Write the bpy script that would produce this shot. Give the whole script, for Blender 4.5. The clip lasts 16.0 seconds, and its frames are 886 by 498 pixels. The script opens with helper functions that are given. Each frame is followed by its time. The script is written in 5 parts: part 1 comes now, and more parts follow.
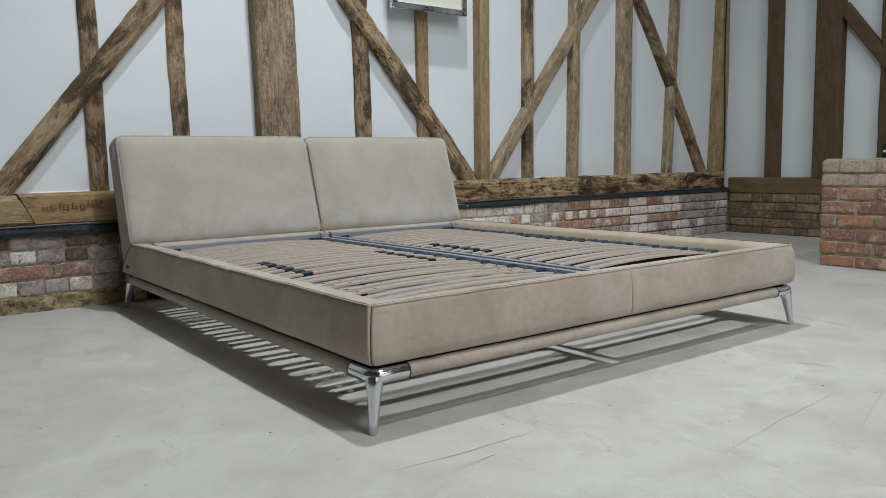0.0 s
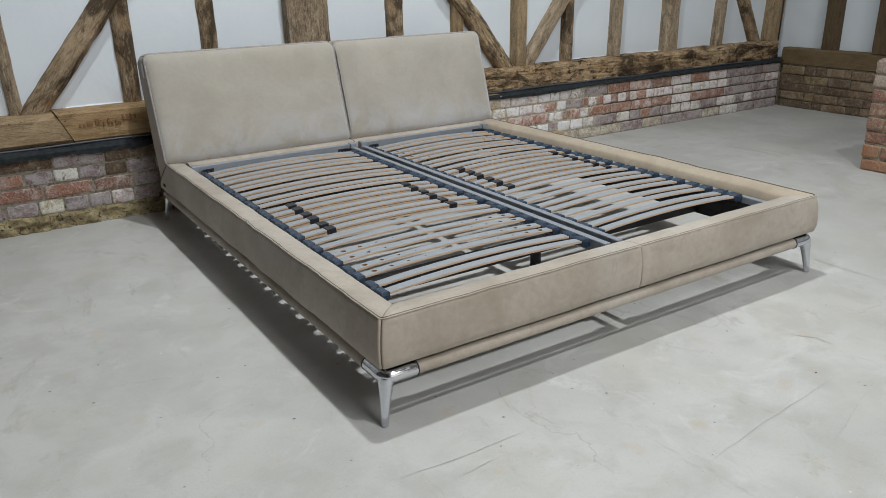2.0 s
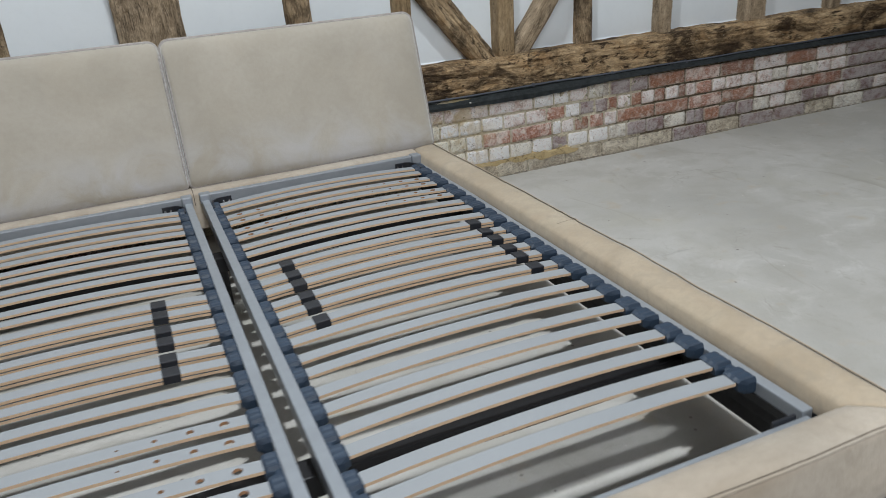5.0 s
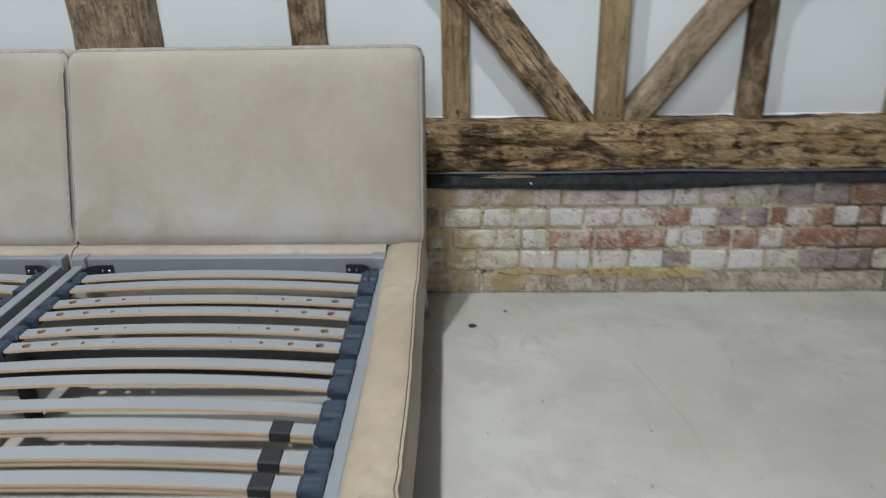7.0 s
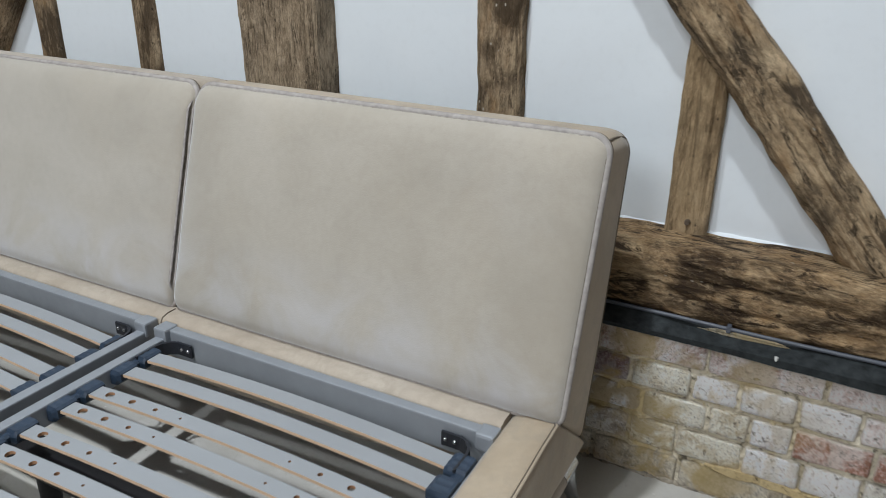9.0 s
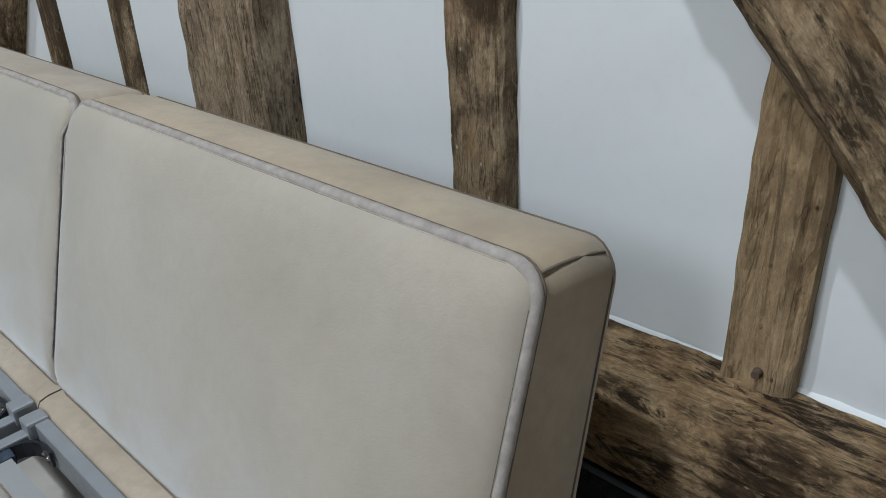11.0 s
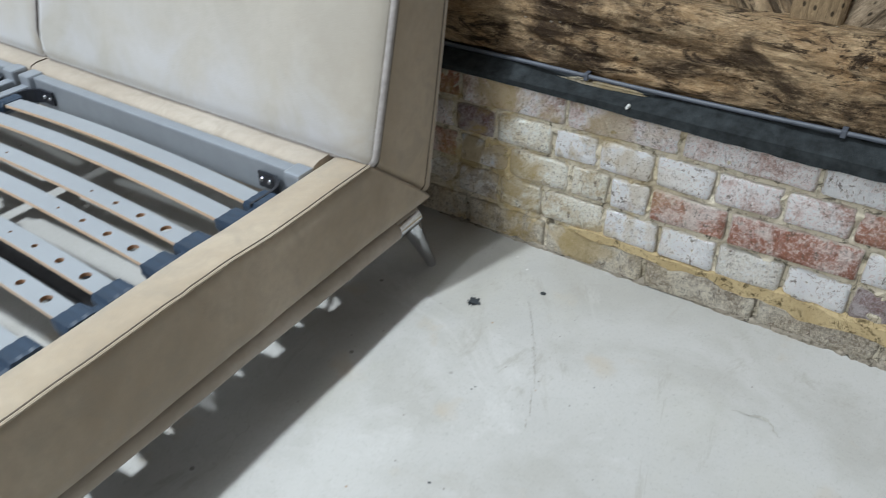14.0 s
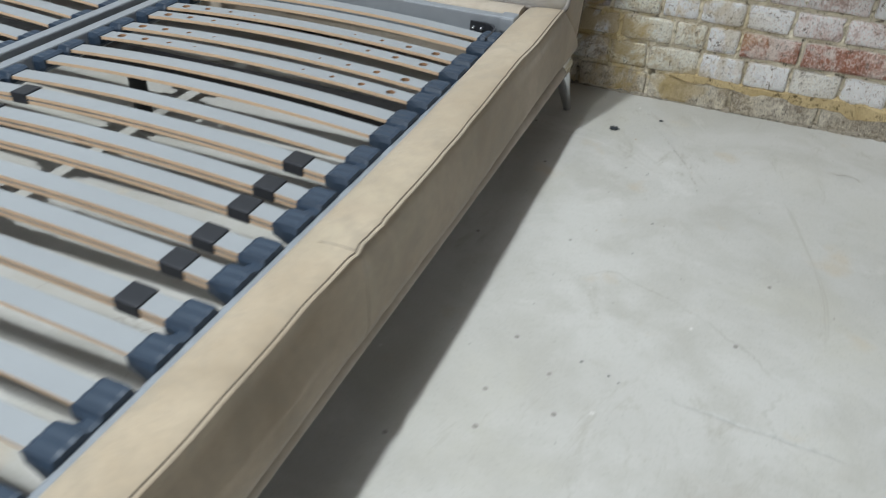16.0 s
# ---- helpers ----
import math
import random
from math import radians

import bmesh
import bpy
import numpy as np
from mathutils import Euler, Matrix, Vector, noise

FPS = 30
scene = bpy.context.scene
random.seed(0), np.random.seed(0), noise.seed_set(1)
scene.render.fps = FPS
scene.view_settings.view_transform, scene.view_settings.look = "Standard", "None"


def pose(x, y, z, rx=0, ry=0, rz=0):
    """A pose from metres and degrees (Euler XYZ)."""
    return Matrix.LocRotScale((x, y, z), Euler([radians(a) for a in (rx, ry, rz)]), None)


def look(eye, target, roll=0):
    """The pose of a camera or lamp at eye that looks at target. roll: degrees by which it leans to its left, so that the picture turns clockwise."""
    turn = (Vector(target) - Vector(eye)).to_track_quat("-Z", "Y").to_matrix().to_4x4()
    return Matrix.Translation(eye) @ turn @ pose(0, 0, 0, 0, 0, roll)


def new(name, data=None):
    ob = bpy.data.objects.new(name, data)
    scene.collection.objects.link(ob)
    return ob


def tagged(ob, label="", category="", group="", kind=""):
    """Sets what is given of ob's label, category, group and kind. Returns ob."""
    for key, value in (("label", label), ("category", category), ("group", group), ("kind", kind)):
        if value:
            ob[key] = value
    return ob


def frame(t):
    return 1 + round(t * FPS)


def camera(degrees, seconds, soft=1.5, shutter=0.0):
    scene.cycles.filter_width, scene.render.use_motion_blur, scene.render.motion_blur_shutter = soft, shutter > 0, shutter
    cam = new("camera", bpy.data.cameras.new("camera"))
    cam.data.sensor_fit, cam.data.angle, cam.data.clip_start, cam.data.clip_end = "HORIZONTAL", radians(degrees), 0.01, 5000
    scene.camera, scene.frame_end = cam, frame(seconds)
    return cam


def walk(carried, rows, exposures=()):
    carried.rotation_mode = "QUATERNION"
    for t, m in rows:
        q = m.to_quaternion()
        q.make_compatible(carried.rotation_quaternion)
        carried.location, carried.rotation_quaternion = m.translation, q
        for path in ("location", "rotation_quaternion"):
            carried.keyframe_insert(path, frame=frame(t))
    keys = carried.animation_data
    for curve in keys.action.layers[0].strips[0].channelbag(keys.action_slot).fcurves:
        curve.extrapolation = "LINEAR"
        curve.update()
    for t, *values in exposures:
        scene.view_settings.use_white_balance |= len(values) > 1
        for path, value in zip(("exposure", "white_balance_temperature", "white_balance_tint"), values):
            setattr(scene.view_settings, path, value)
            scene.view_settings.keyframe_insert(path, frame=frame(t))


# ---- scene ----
cam = camera(60.3, 16.0, soft=0.5, shutter=0.4)
PATH = [
    (0, (-1.055, -1.755, 0.738), (0.132, -0.161, 0.519), -1.1),
    (0.5, (-1.065, -1.754, 0.739), (0.08, -0.131, 0.507), -1.1),
    (1, (-1.044, -1.75, 0.84), (0.058, -0.132, 0.432), -0.2),
    (1.5, (-1.011, -1.79, 1.148), (0.031, -0.203, 0.518), -0.4),
    (2, (-0.932, -1.79, 1.311), (0.087, -0.212, 0.625), -1.1),
    (2.5, (-0.818, -1.614, 1.307), (0.185, -0.033, 0.603), -1.6),
    (3, (-0.571, -1.403, 1.309), (0.446, 0.177, 0.627), -2.2),
    (3.5, (-0.229, -1.209, 1.311), (0.793, 0.377, 0.648), -2.9),
    (6, (1.733, -0.4, 1.235), (2.039, 1.395, 0.408), -4.1),
    (6.5, (2.091, -0.137, 1.248), (2.23, 1.69, 0.447), -2.8),
    (7, (2.303, 0.197, 1.227), (2.243, 2.047, 0.468), -1.0),
    (7.5, (2.451, 0.532, 1.244), (2.042, 2.345, 0.506), 0.4),
    (8, (2.546, 0.819, 1.259), (1.916, 2.58, 0.551), 1.4),
    (8.5, (2.555, 0.924, 1.289), (1.82, 2.634, 0.556), 1.4),
    (11, (2.564, 1.992, 1.285), (1.32, 3.277, 0.391), -2.3),
    (11.5, (2.637, 1.953, 1.236), (1.485, 3.276, 0.276), -3.9),
    (12, (2.774, 1.795, 1.181), (1.762, 3.148, 0.111), -4.3),
    (12.5, (2.828, 1.619, 1.103), (1.949, 3.048, 0.014), -2.2),
    (13, (2.869, 1.541, 1.109), (2.005, 2.946, -0.021), -2.6),
    (13.5, (2.962, 1.483, 1.102), (2.068, 2.858, -0.042), -2.1),
    (14, (3.016, 1.373, 1.087), (2.093, 2.714, -0.075), -1.0),
    (14.5, (3.008, 1.162, 1.088), (2.086, 2.513, -0.063), 1.4),
    (15, (2.935, 0.924, 1.079), (2.072, 2.307, -0.078), 3.3),
    (15.5, (2.77, 0.724, 1.021), (2.067, 2.196, -0.137), 3.2),
    (16, (2.624, 0.452, 1.005), (2.02, 1.953, -0.17), 2.0),
]
EXPOSURE = [
    # seconds, stops, kelvin, tint
    (0.0, -0.39, 6430, 12),
    (3.5, -0.32, 6370, 13),
    (6.5, -0.36, 6450, 12),
    (8.5, -0.17, 6350, 13),
    (11.0, -0.46, 6290, 11.5),
    (12.0, 0.06, 6080, 10.5),
    (13.0, 0.23, 6040, 10.5),
    (14.5, 0.24, 6080, 10.5),
    (16.0, -0.03, 6300, 10),
]
walk(cam, [(t, look(eye, target, roll)) for t, eye, target, roll in PATH], EXPOSURE)

# ---- light ----
world = bpy.data.worlds.new("world")
scene.world = world
world.use_nodes = True
world.node_tree.nodes["Background"].inputs["Color"].default_value = (1.0, 0.92, 0.82, 1)
world.node_tree.nodes["Background"].inputs["Strength"].default_value = 0.003


def lamp(x, y, z, watts, size, tint=(0.93, 0.99, 0.99), target=None, spread=180):
    data = bpy.data.lights.new("ceiling_lamp", "AREA")
    data.shape, data.size, data.energy, data.color, data.spread = "DISK", size, watts, tint, radians(spread)
    ob = new("ceiling_lamp", data)
    ob.matrix_world = look((x, y, z), target or (x, y + 0.001, 0))
    return ob


lamp(1.27, 1.1, 6.1, 135, 0.2, spread=125)
lamp(1.22, -2.2, 6.1, 136, 0.25, spread=130)
lamp(1.2, -5.4, 5.3, 140, 2.8, target=(1.3, 2.6, 0.9), spread=130)
# broad warm fill, added unseen behind the camera to brighten front faces
fill = bpy.data.lights.new("front_fill", "AREA")
fill.shape, fill.size, fill.size_y, fill.energy, fill.color = "RECTANGLE", 5.0, 3.2, 70, (1.0, 0.87, 0.78)
new("front_fill", fill).matrix_world = look((1.0, -6.9, 2.0), (1.0, 2.0, 0.9))

# ---- materials ----


def material(name, rough=0.6, metal=0.0):
    m = bpy.data.materials.new(name)
    m.use_nodes = True
    nt = m.node_tree
    bsdf = nt.nodes["Principled BSDF"]
    bsdf.inputs["Roughness"].default_value, bsdf.inputs["Metallic"].default_value = rough, metal
    return m, nt, bsdf


def node(nt, kind, **values):
    n = nt.nodes.new(kind)
    for key, value in values.items():
        n.inputs[key.replace("_", " ")].default_value = value
    return n


def coords(nt, scale=(1, 1, 1)):
    tex, mp = nt.nodes.new("ShaderNodeTexCoord"), nt.nodes.new("ShaderNodeMapping")
    mp.inputs["Scale"].default_value = scale
    nt.links.new(tex.outputs["Object"], mp.inputs["Vector"])
    return mp.outputs["Vector"]


def noise_tex(nt, vec, scale, detail=6.0, rough=0.6, distort=0.0):
    n = node(nt, "ShaderNodeTexNoise", Scale=scale, Detail=detail, Roughness=rough, Distortion=distort)
    nt.links.new(vec, n.inputs["Vector"])
    return n.outputs["Fac"]


def ramp(nt, fac, stops):
    r = nt.nodes.new("ShaderNodeValToRGB")
    el = r.color_ramp.elements
    while len(el) < len(stops):
        el.new(0.5)
    for e, (pos, col) in zip(el, stops):
        e.position = pos
        e.color = (col, col, col, 1) if isinstance(col, (int, float)) else (*col, 1)
    nt.links.new(fac, r.inputs["Fac"])
    return r.outputs["Color"]


def blend(nt, fac, a, b, mode="MIX"):
    m = nt.nodes.new("ShaderNodeMix")
    m.data_type, m.blend_type = "RGBA", mode
    for key, v in ((0, fac), (6, a), (7, b)):
        if isinstance(v, (int, float)):
            m.inputs[key].default_value = v
        elif isinstance(v, tuple):
            m.inputs[key].default_value = (*v, 1)
        else:
            nt.links.new(v, m.inputs[key])
    return m.outputs[2]


def relief(nt, bsdf, height, strength, distance, below=None):
    b = node(nt, "ShaderNodeBump", Strength=strength, Distance=distance)
    nt.links.new(height, b.inputs["Height"])
    if below:
        nt.links.new(below, b.inputs["Normal"])
    nt.links.new(b.outputs["Normal"], bsdf.inputs["Normal"])
    return b.outputs["Normal"]


def span(nt, value, a, b):
    """0 where the value is a, 1 where it is b."""
    n = nt.nodes.new("ShaderNodeMapRange")
    n.inputs["From Min"].default_value, n.inputs["From Max"].default_value = a, b
    nt.links.new(value, n.inputs["Value"])
    return n.outputs["Result"]


def axis_of(nt, vec, name):
    n = nt.nodes.new("ShaderNodeSeparateXYZ")
    nt.links.new(vec, n.inputs[0])
    return n.outputs[name]


def leather_material(name="nubuck_leather", worn=0.0, tan=0.0):
    m, nt, bsdf = material(name, 0.78)
    v = coords(nt)
    big = noise_tex(nt, v, 3.2, 5, 0.6, 0.4)
    fine = noise_tex(nt, v, 55, 4, 0.65)
    tones = [(0.328, 0.274, 0.216), (0.398, 0.340, 0.277), (0.450, 0.392, 0.327)]
    if worn:
        tones = [(0.344, 0.310, 0.259), (0.385, 0.349, 0.295), (0.417, 0.380, 0.326)]
    tones = [(r, g - 0.42 * tan * b, b * (1 - tan)) for r, g, b in tones]
    col = ramp(nt, big, list(zip((0.34, 0.5, 0.66), tones)))
    pale = ramp(nt, noise_tex(nt, v, 1.7, 3, 0.5, 0.8), [(0.56, 0.0), (0.76, 0.45)])
    col = blend(nt, pale, col, (0.44, 0.41, 0.37 * (1 - tan)))
    smudge = ramp(nt, noise_tex(nt, v, 13, 6, 0.65, 1.0), [(0.36, 0.08 if worn else 0.38), (0.5, 0.0)])
    col = blend(nt, smudge, col, (0.29, 0.25, 0.195))
    col = blend(nt, ramp(nt, fine, [(0.35, 0.14 if worn else 0.24), (0.6, 0.0)]), col, (0.27, 0.235, 0.185))
    # lilac sheen painted in as chalky patches with soft ragged outlines, low on the cushions
    if worn:
        geo = nt.nodes.new("ShaderNodeNewGeometry")
        low = span(nt, axis_of(nt, geo.outputs["Position"], "Z"), 0.60, 0.39)
        sheen_patch = ramp(nt, noise_tex(nt, v, 4.6, 5, 0.6, 0.6), [(0.42, 0.0), (0.62, worn * 1.2)])
        col = blend(nt, blend(nt, 1.0, sheen_patch, low, "MULTIPLY"), col, (0.47, 0.468, 0.49))
        warm = ramp(nt, noise_tex(nt, v, 2.4, 4, 0.6, 0.9), [(0.5, 0.0), (0.7, 0.15)])
        col = blend(nt, warm, col, (0.40, 0.335, 0.25))
    nt.links.new(col, bsdf.inputs["Base Color"])
    bsdf.inputs["Sheen Weight"].default_value = 0.8 if worn else 0.22
    bsdf.inputs["Sheen Tint"].default_value = (0.86, 0.93, 1.0, 1)
    bsdf.inputs["Sheen Roughness"].default_value = 0.5
    bsdf.inputs["Specular IOR Level"].default_value = 0.25
    low = relief(nt, bsdf, noise_tex(nt, v, 9, 3, 0.5, 0.6), 0.12 if worn else 0.22, 0.006)
    relief(nt, bsdf, noise_tex(nt, v, 240, 4, 0.65), 0.4, 0.0014, low)
    return m


def plain(name, colour, rough=0.5, metal=0.0, vary=0.12, scale=14.0, bump=0.0, spec=0.5):
    m, nt, bsdf = material(name, rough, metal)
    v = coords(nt)
    f = noise_tex(nt, v, scale, 5, 0.6)
    dark = tuple(c * (1 - vary) for c in colour)
    light = tuple(min(1, c * (1 + vary)) for c in colour)
    nt.links.new(ramp(nt, f, [(0.3, dark), (0.7, light)]), bsdf.inputs["Base Color"])
    r = ramp(nt, noise_tex(nt, v, scale * 3, 4, 0.6), [(0.3, max(0.02, rough - 0.08)), (0.7, min(1, rough + 0.08))])
    nt.links.new(r, bsdf.inputs["Roughness"])
    bsdf.inputs["Specular IOR Level"].default_value = spec
    if bump:
        relief(nt, bsdf, noise_tex(nt, v, scale * 8, 4, 0.6), bump, 0.002)
    return m


def concrete_material():
    m, nt, bsdf = material("concrete", 0.6)
    v = coords(nt)
    big = noise_tex(nt, v, 0.9, 7, 0.62, 0.5)
    mid = noise_tex(nt, v, 4.5, 7, 0.65, 0.3)
    fine = noise_tex(nt, v, 70, 5, 0.7)
    col = ramp(nt, big, [(0.3, (0.345, 0.345, 0.325)), (0.5, (0.42, 0.42, 0.40)), (0.72, (0.475, 0.478, 0.46))])
    col = blend(nt, ramp(nt, mid, [(0.38, 0.6), (0.54, 0.0)]), col, (0.34, 0.335, 0.305))
    col = blend(nt, ramp(nt, noise_tex(nt, v, 2.3, 8, 0.7, 1.5), [(0.57, 0.0), (0.68, 0.5)]), col, (0.53, 0.535, 0.52))
    warm = ramp(nt, noise_tex(nt, v, 7.0, 4, 0.5), [(0.63, 0.0), (0.72, 0.45)])
    col = blend(nt, warm, col, (0.41, 0.345, 0.25))
    damp = ramp(nt, noise_tex(nt, v, 1.6, 6, 0.65, 0.8), [(0.52, 0.0), (0.66, 0.4)])
    col = blend(nt, damp, col, (0.41, 0.405, 0.35))
    col = blend(nt, ramp(nt, fine, [(0.27, 0.5), (0.40, 0.0)]), col, (0.27, 0.26, 0.24))
    # trowel streaks, fine dark hairlines
    thin = node(nt, "ShaderNodeTexVoronoi", Scale=0.75)
    thin.feature = "DISTANCE_TO_EDGE"
    warp = nt.nodes.new("ShaderNodeVectorMath")
    warp.operation = "ADD"
    nv = nt.nodes.new("ShaderNodeTexNoise")
    nv.inputs["Scale"].default_value, nv.inputs["Detail"].default_value = 2.5, 8
    nt.links.new(v, nv.inputs["Vector"])
    nt.links.new(v, warp.inputs[0])
    nt.links.new(nv.outputs["Color"], warp.inputs[1])
    nt.links.new(warp.outputs[0], thin.inputs["Vector"])
    hair = ramp(nt, thin.outputs["Distance"], [(0.0, 1.0), (0.0035, 0.0)])
    gate = ramp(nt, noise_tex(nt, v, 1.3, 2, 0.5), [(0.5, 0.0), (0.58, 0.5)])
    col = blend(nt, blend(nt, 1.0, hair, gate, "MULTIPLY"), col, (0.24, 0.22, 0.19))
    # scattered pin holes
    dots = node(nt, "ShaderNodeTexVoronoi", Scale=13.0, Randomness=1.0)
    nt.links.new(v, dots.inputs["Vector"])
    pick = ramp(nt, dots.outputs["Color"], [(0.60, 0.0), (0.62, 1.0)])
    spot = ramp(nt, dots.outputs["Distance"], [(0.05, 0.85), (0.075, 0.0)])
    col = blend(nt, blend(nt, 1.0, pick, spot, "MULTIPLY"), col, (0.16, 0.15, 0.14))
    for scale, share, size, tone in ((42.0, 0.80, 0.10, (0.15, 0.14, 0.125)), (24.0, 0.86, 0.09, (0.30, 0.20, 0.12)), (30.0, 0.88, 0.14, (0.60, 0.60, 0.585))):
        speck = node(nt, "ShaderNodeTexVoronoi", Scale=scale, Randomness=1.0)
        nt.links.new(v, speck.inputs["Vector"])
        some = ramp(nt, speck.outputs["Color"], [(share, 0.0), (share + 0.02, 1.0)])
        tiny = ramp(nt, speck.outputs["Distance"], [(size * 0.6, 0.75), (size, 0.0)])
        col = blend(nt, blend(nt, 1.0, some, tiny, "MULTIPLY"), col, tone)
    scuffs = ramp(nt, noise_tex(nt, coords(nt, (2.2, 9, 2)), 1.0, 8, 0.72, 1.4), [(0.60, 0.0), (0.70, 0.35)])
    col = blend(nt, scuffs, col, (0.36, 0.34, 0.30))
    grit = noise_tex(nt, v, 160, 6, 0.8)
    col = blend(nt, ramp(nt, grit, [(0.35, 0.35), (0.45, 0.0)]), col, (0.22, 0.21, 0.19))
    col = blend(nt, ramp(nt, grit, [(0.60, 0.0), (0.70, 0.4)]), col, (0.60, 0.60, 0.58))
    tread = ramp(nt, noise_tex(nt, v, 0.55, 6, 0.6, 1.2), [(0.44, 0.0), (0.62, 0.26)])
    col = blend(nt, tread, col, (0.345, 0.34, 0.308))
    smear = ramp(nt, noise_tex(nt, coords(nt, (3.5, 1.3, 2)), 1.0, 9, 0.74, 2.2), [(0.585, 0.0), (0.66, 0.5)])
    col = blend(nt, smear, col, (0.30, 0.285, 0.248))
    nt.links.new(blend(nt, 1.0, col, (1.055, 1.03, 1.03), "MULTIPLY"), bsdf.inputs["Base Color"])
    nt.links.new(ramp(nt, mid, [(0.3, 0.5), (0.7, 0.72)]), bsdf.inputs["Roughness"])
    bsdf.inputs["Specular IOR Level"].default_value = 0.35
    low = relief(nt, bsdf, mid, 0.12, 0.004)
    relief(nt, bsdf, fine, 0.12, 0.001, low)
    return m


def timber_material(name, dark, body, pale, groove=0.7, knots=0.6, flake=0.5, sooty=0.0):
    """Old oak: the grain runs along the timber's own z."""
    m, nt, bsdf = material(name, 0.82)
    info = nt.nodes.new("ShaderNodeObjectInfo")
    tex = nt.nodes.new("ShaderNodeTexCoord")
    add = nt.nodes.new("ShaderNodeVectorMath")
    add.operation = "ADD"
    spread = nt.nodes.new("ShaderNodeVectorMath")
    spread.operation = "SCALE"
    spread.inputs[0].default_value = (7.0, 3.0, 11.0)
    nt.links.new(info.outputs["Random"], spread.inputs["Scale"])
    nt.links.new(tex.outputs["Object"], add.inputs[0])
    nt.links.new(spread.outputs[0], add.inputs[1])

    def scaled(s):
        mp = nt.nodes.new("ShaderNodeMapping")
        mp.inputs["Scale"].default_value = s
        nt.links.new(add.outputs[0], mp.inputs["Vector"])
        return mp.outputs["Vector"]

    grain = noise_tex(nt, scaled((150, 150, 16.0 if sooty else 8.0)), 1.0, 7, 0.75, 0.8)
    bands = noise_tex(nt, scaled((14, 14, 7.0 if sooty else 4.0)), 1.0, 8, 0.7, 1.2)
    blots = noise_tex(nt, scaled((9, 9, 5.0)), 1.0, 7, 0.7, 0.8)
    flakes = noise_tex(nt, scaled((46, 46, 20) if sooty else (58, 58, 17)), 1.0, 9, 0.74, 1.2)
    low = tuple(d + (b - d) * (0.5 if sooty else 0.35) for d, b in zip(dark, body))
    col = ramp(nt, bands, [(0.30, low), (0.47, body), (0.68, pale)])
    col = blend(nt, ramp(nt, flakes, [(0.38, flake), (0.50, 0.0)]), col, tuple(c * 0.6 for c in dark))
    col = blend(nt, ramp(nt, flakes, [(0.53, 0.0), (0.66, flake)]), col, tuple(min(1, c * 1.25) for c in pale))
    col = blend(nt, ramp(nt, grain, [(0.34, 0.2 if sooty else 0.5), (0.48, 0.0)]), col, tuple(c * 0.45 for c in dark))
    col = blend(nt, ramp(nt, blots, [(0.36, knots), (0.50, 0.0)]), col, tuple(c * 0.5 for c in dark))
    cracks = noise_tex(nt, scaled((30, 30, 4.0 if sooty else 2.0)), 1.0, 4, 0.55, 1.6)
    fold = ramp(nt, cracks, [(0.478, 0.0), (0.496, groove), (0.504, groove), (0.522, 0.0)])
    if sooty:
        fold = blend(nt, 0.55, fold, (0.0, 0.0, 0.0))
    fold = blend(nt, 1.0, fold, ramp(nt, blots, [(0.44, 1.0), (0.60, 0.15)]), "MULTIPLY")
    col = blend(nt, fold, col, tuple(c * 0.22 for c in dark))
    crumb = noise_tex(nt, scaled((190, 190, 70)), 1.0, 8, 0.82, 0.8)
    col = blend(nt, ramp(nt, crumb, [(0.40, flake * 0.8), (0.46, 0.0)]), col, tuple(c * 0.35 for c in dark))
    col = blend(nt, ramp(nt, crumb, [(0.54, 0.0), (0.61, flake * 0.7)]), col, tuple(min(1, c * 1.5) for c in pale))
    if flake > 0.6 or sooty:
        zone = noise_tex(nt, scaled((6, 6, 3.5)), 1.0, 6, 0.62, 0.7)
        rust = noise_tex(nt, scaled((10, 10, 5)), 1.0, 5, 0.6, 0.8)
        col = blend(nt, ramp(nt, rust, [(0.52, 0.0), (0.66, 0.55)]), col, (0.34, 0.195, 0.085))
        col = blend(nt, ramp(nt, zone, [(0.41, 0.9), (0.51, 0.0)]), col, tuple(c * 0.5 for c in dark))
        col = blend(nt, ramp(nt, zone, [(0.54, 0.0), (0.70, 0.45)]), col, tuple(min(1, c * 1.12) for c in pale))
        dust = node(nt, "ShaderNodeTexVoronoi", Scale=1.0)
        nt.links.new(scaled((60, 60, 34)), dust.inputs["Vector"])
        few = blend(nt, 1.0, ramp(nt, dust.outputs["Color"], [(0.80, 0.0), (0.82, 1.0)]), ramp(nt, dust.outputs["Distance"], [(0.10, 0.85), (0.16, 0.0)]), "MULTIPLY")
        col = blend(nt, few, col, (0.62, 0.58, 0.50))
    if sooty:
        # ragged black crust and long dark splits
        crust = noise_tex(nt, scaled((19, 19, 6.5)), 1.0, 10, 0.72, 1.5)
        split = noise_tex(nt, scaled((44, 44, 5.5)), 1.0, 6, 0.6, 1.2)
        line = ramp(nt, split, [(0.465, 0.0), (0.49, 0.75), (0.51, 0.75), (0.535, 0.0)])
        line = blend(nt, 1.0, line, ramp(nt, crust, [(0.40, 1.0), (0.58, 0.0)]), "MULTIPLY")
        col = blend(nt, line, col, tuple(c * 0.25 for c in dark))
        col = blend(nt, ramp(nt, crust, [(0.405, 0.95), (0.462, 0.0)]), col, tuple(c * 0.42 for c in dark))
    furrow = noise_tex(nt, scaled((75, 75, 26) if sooty else (120, 120, 17)), 1.0, 8, 0.78, 0.9)
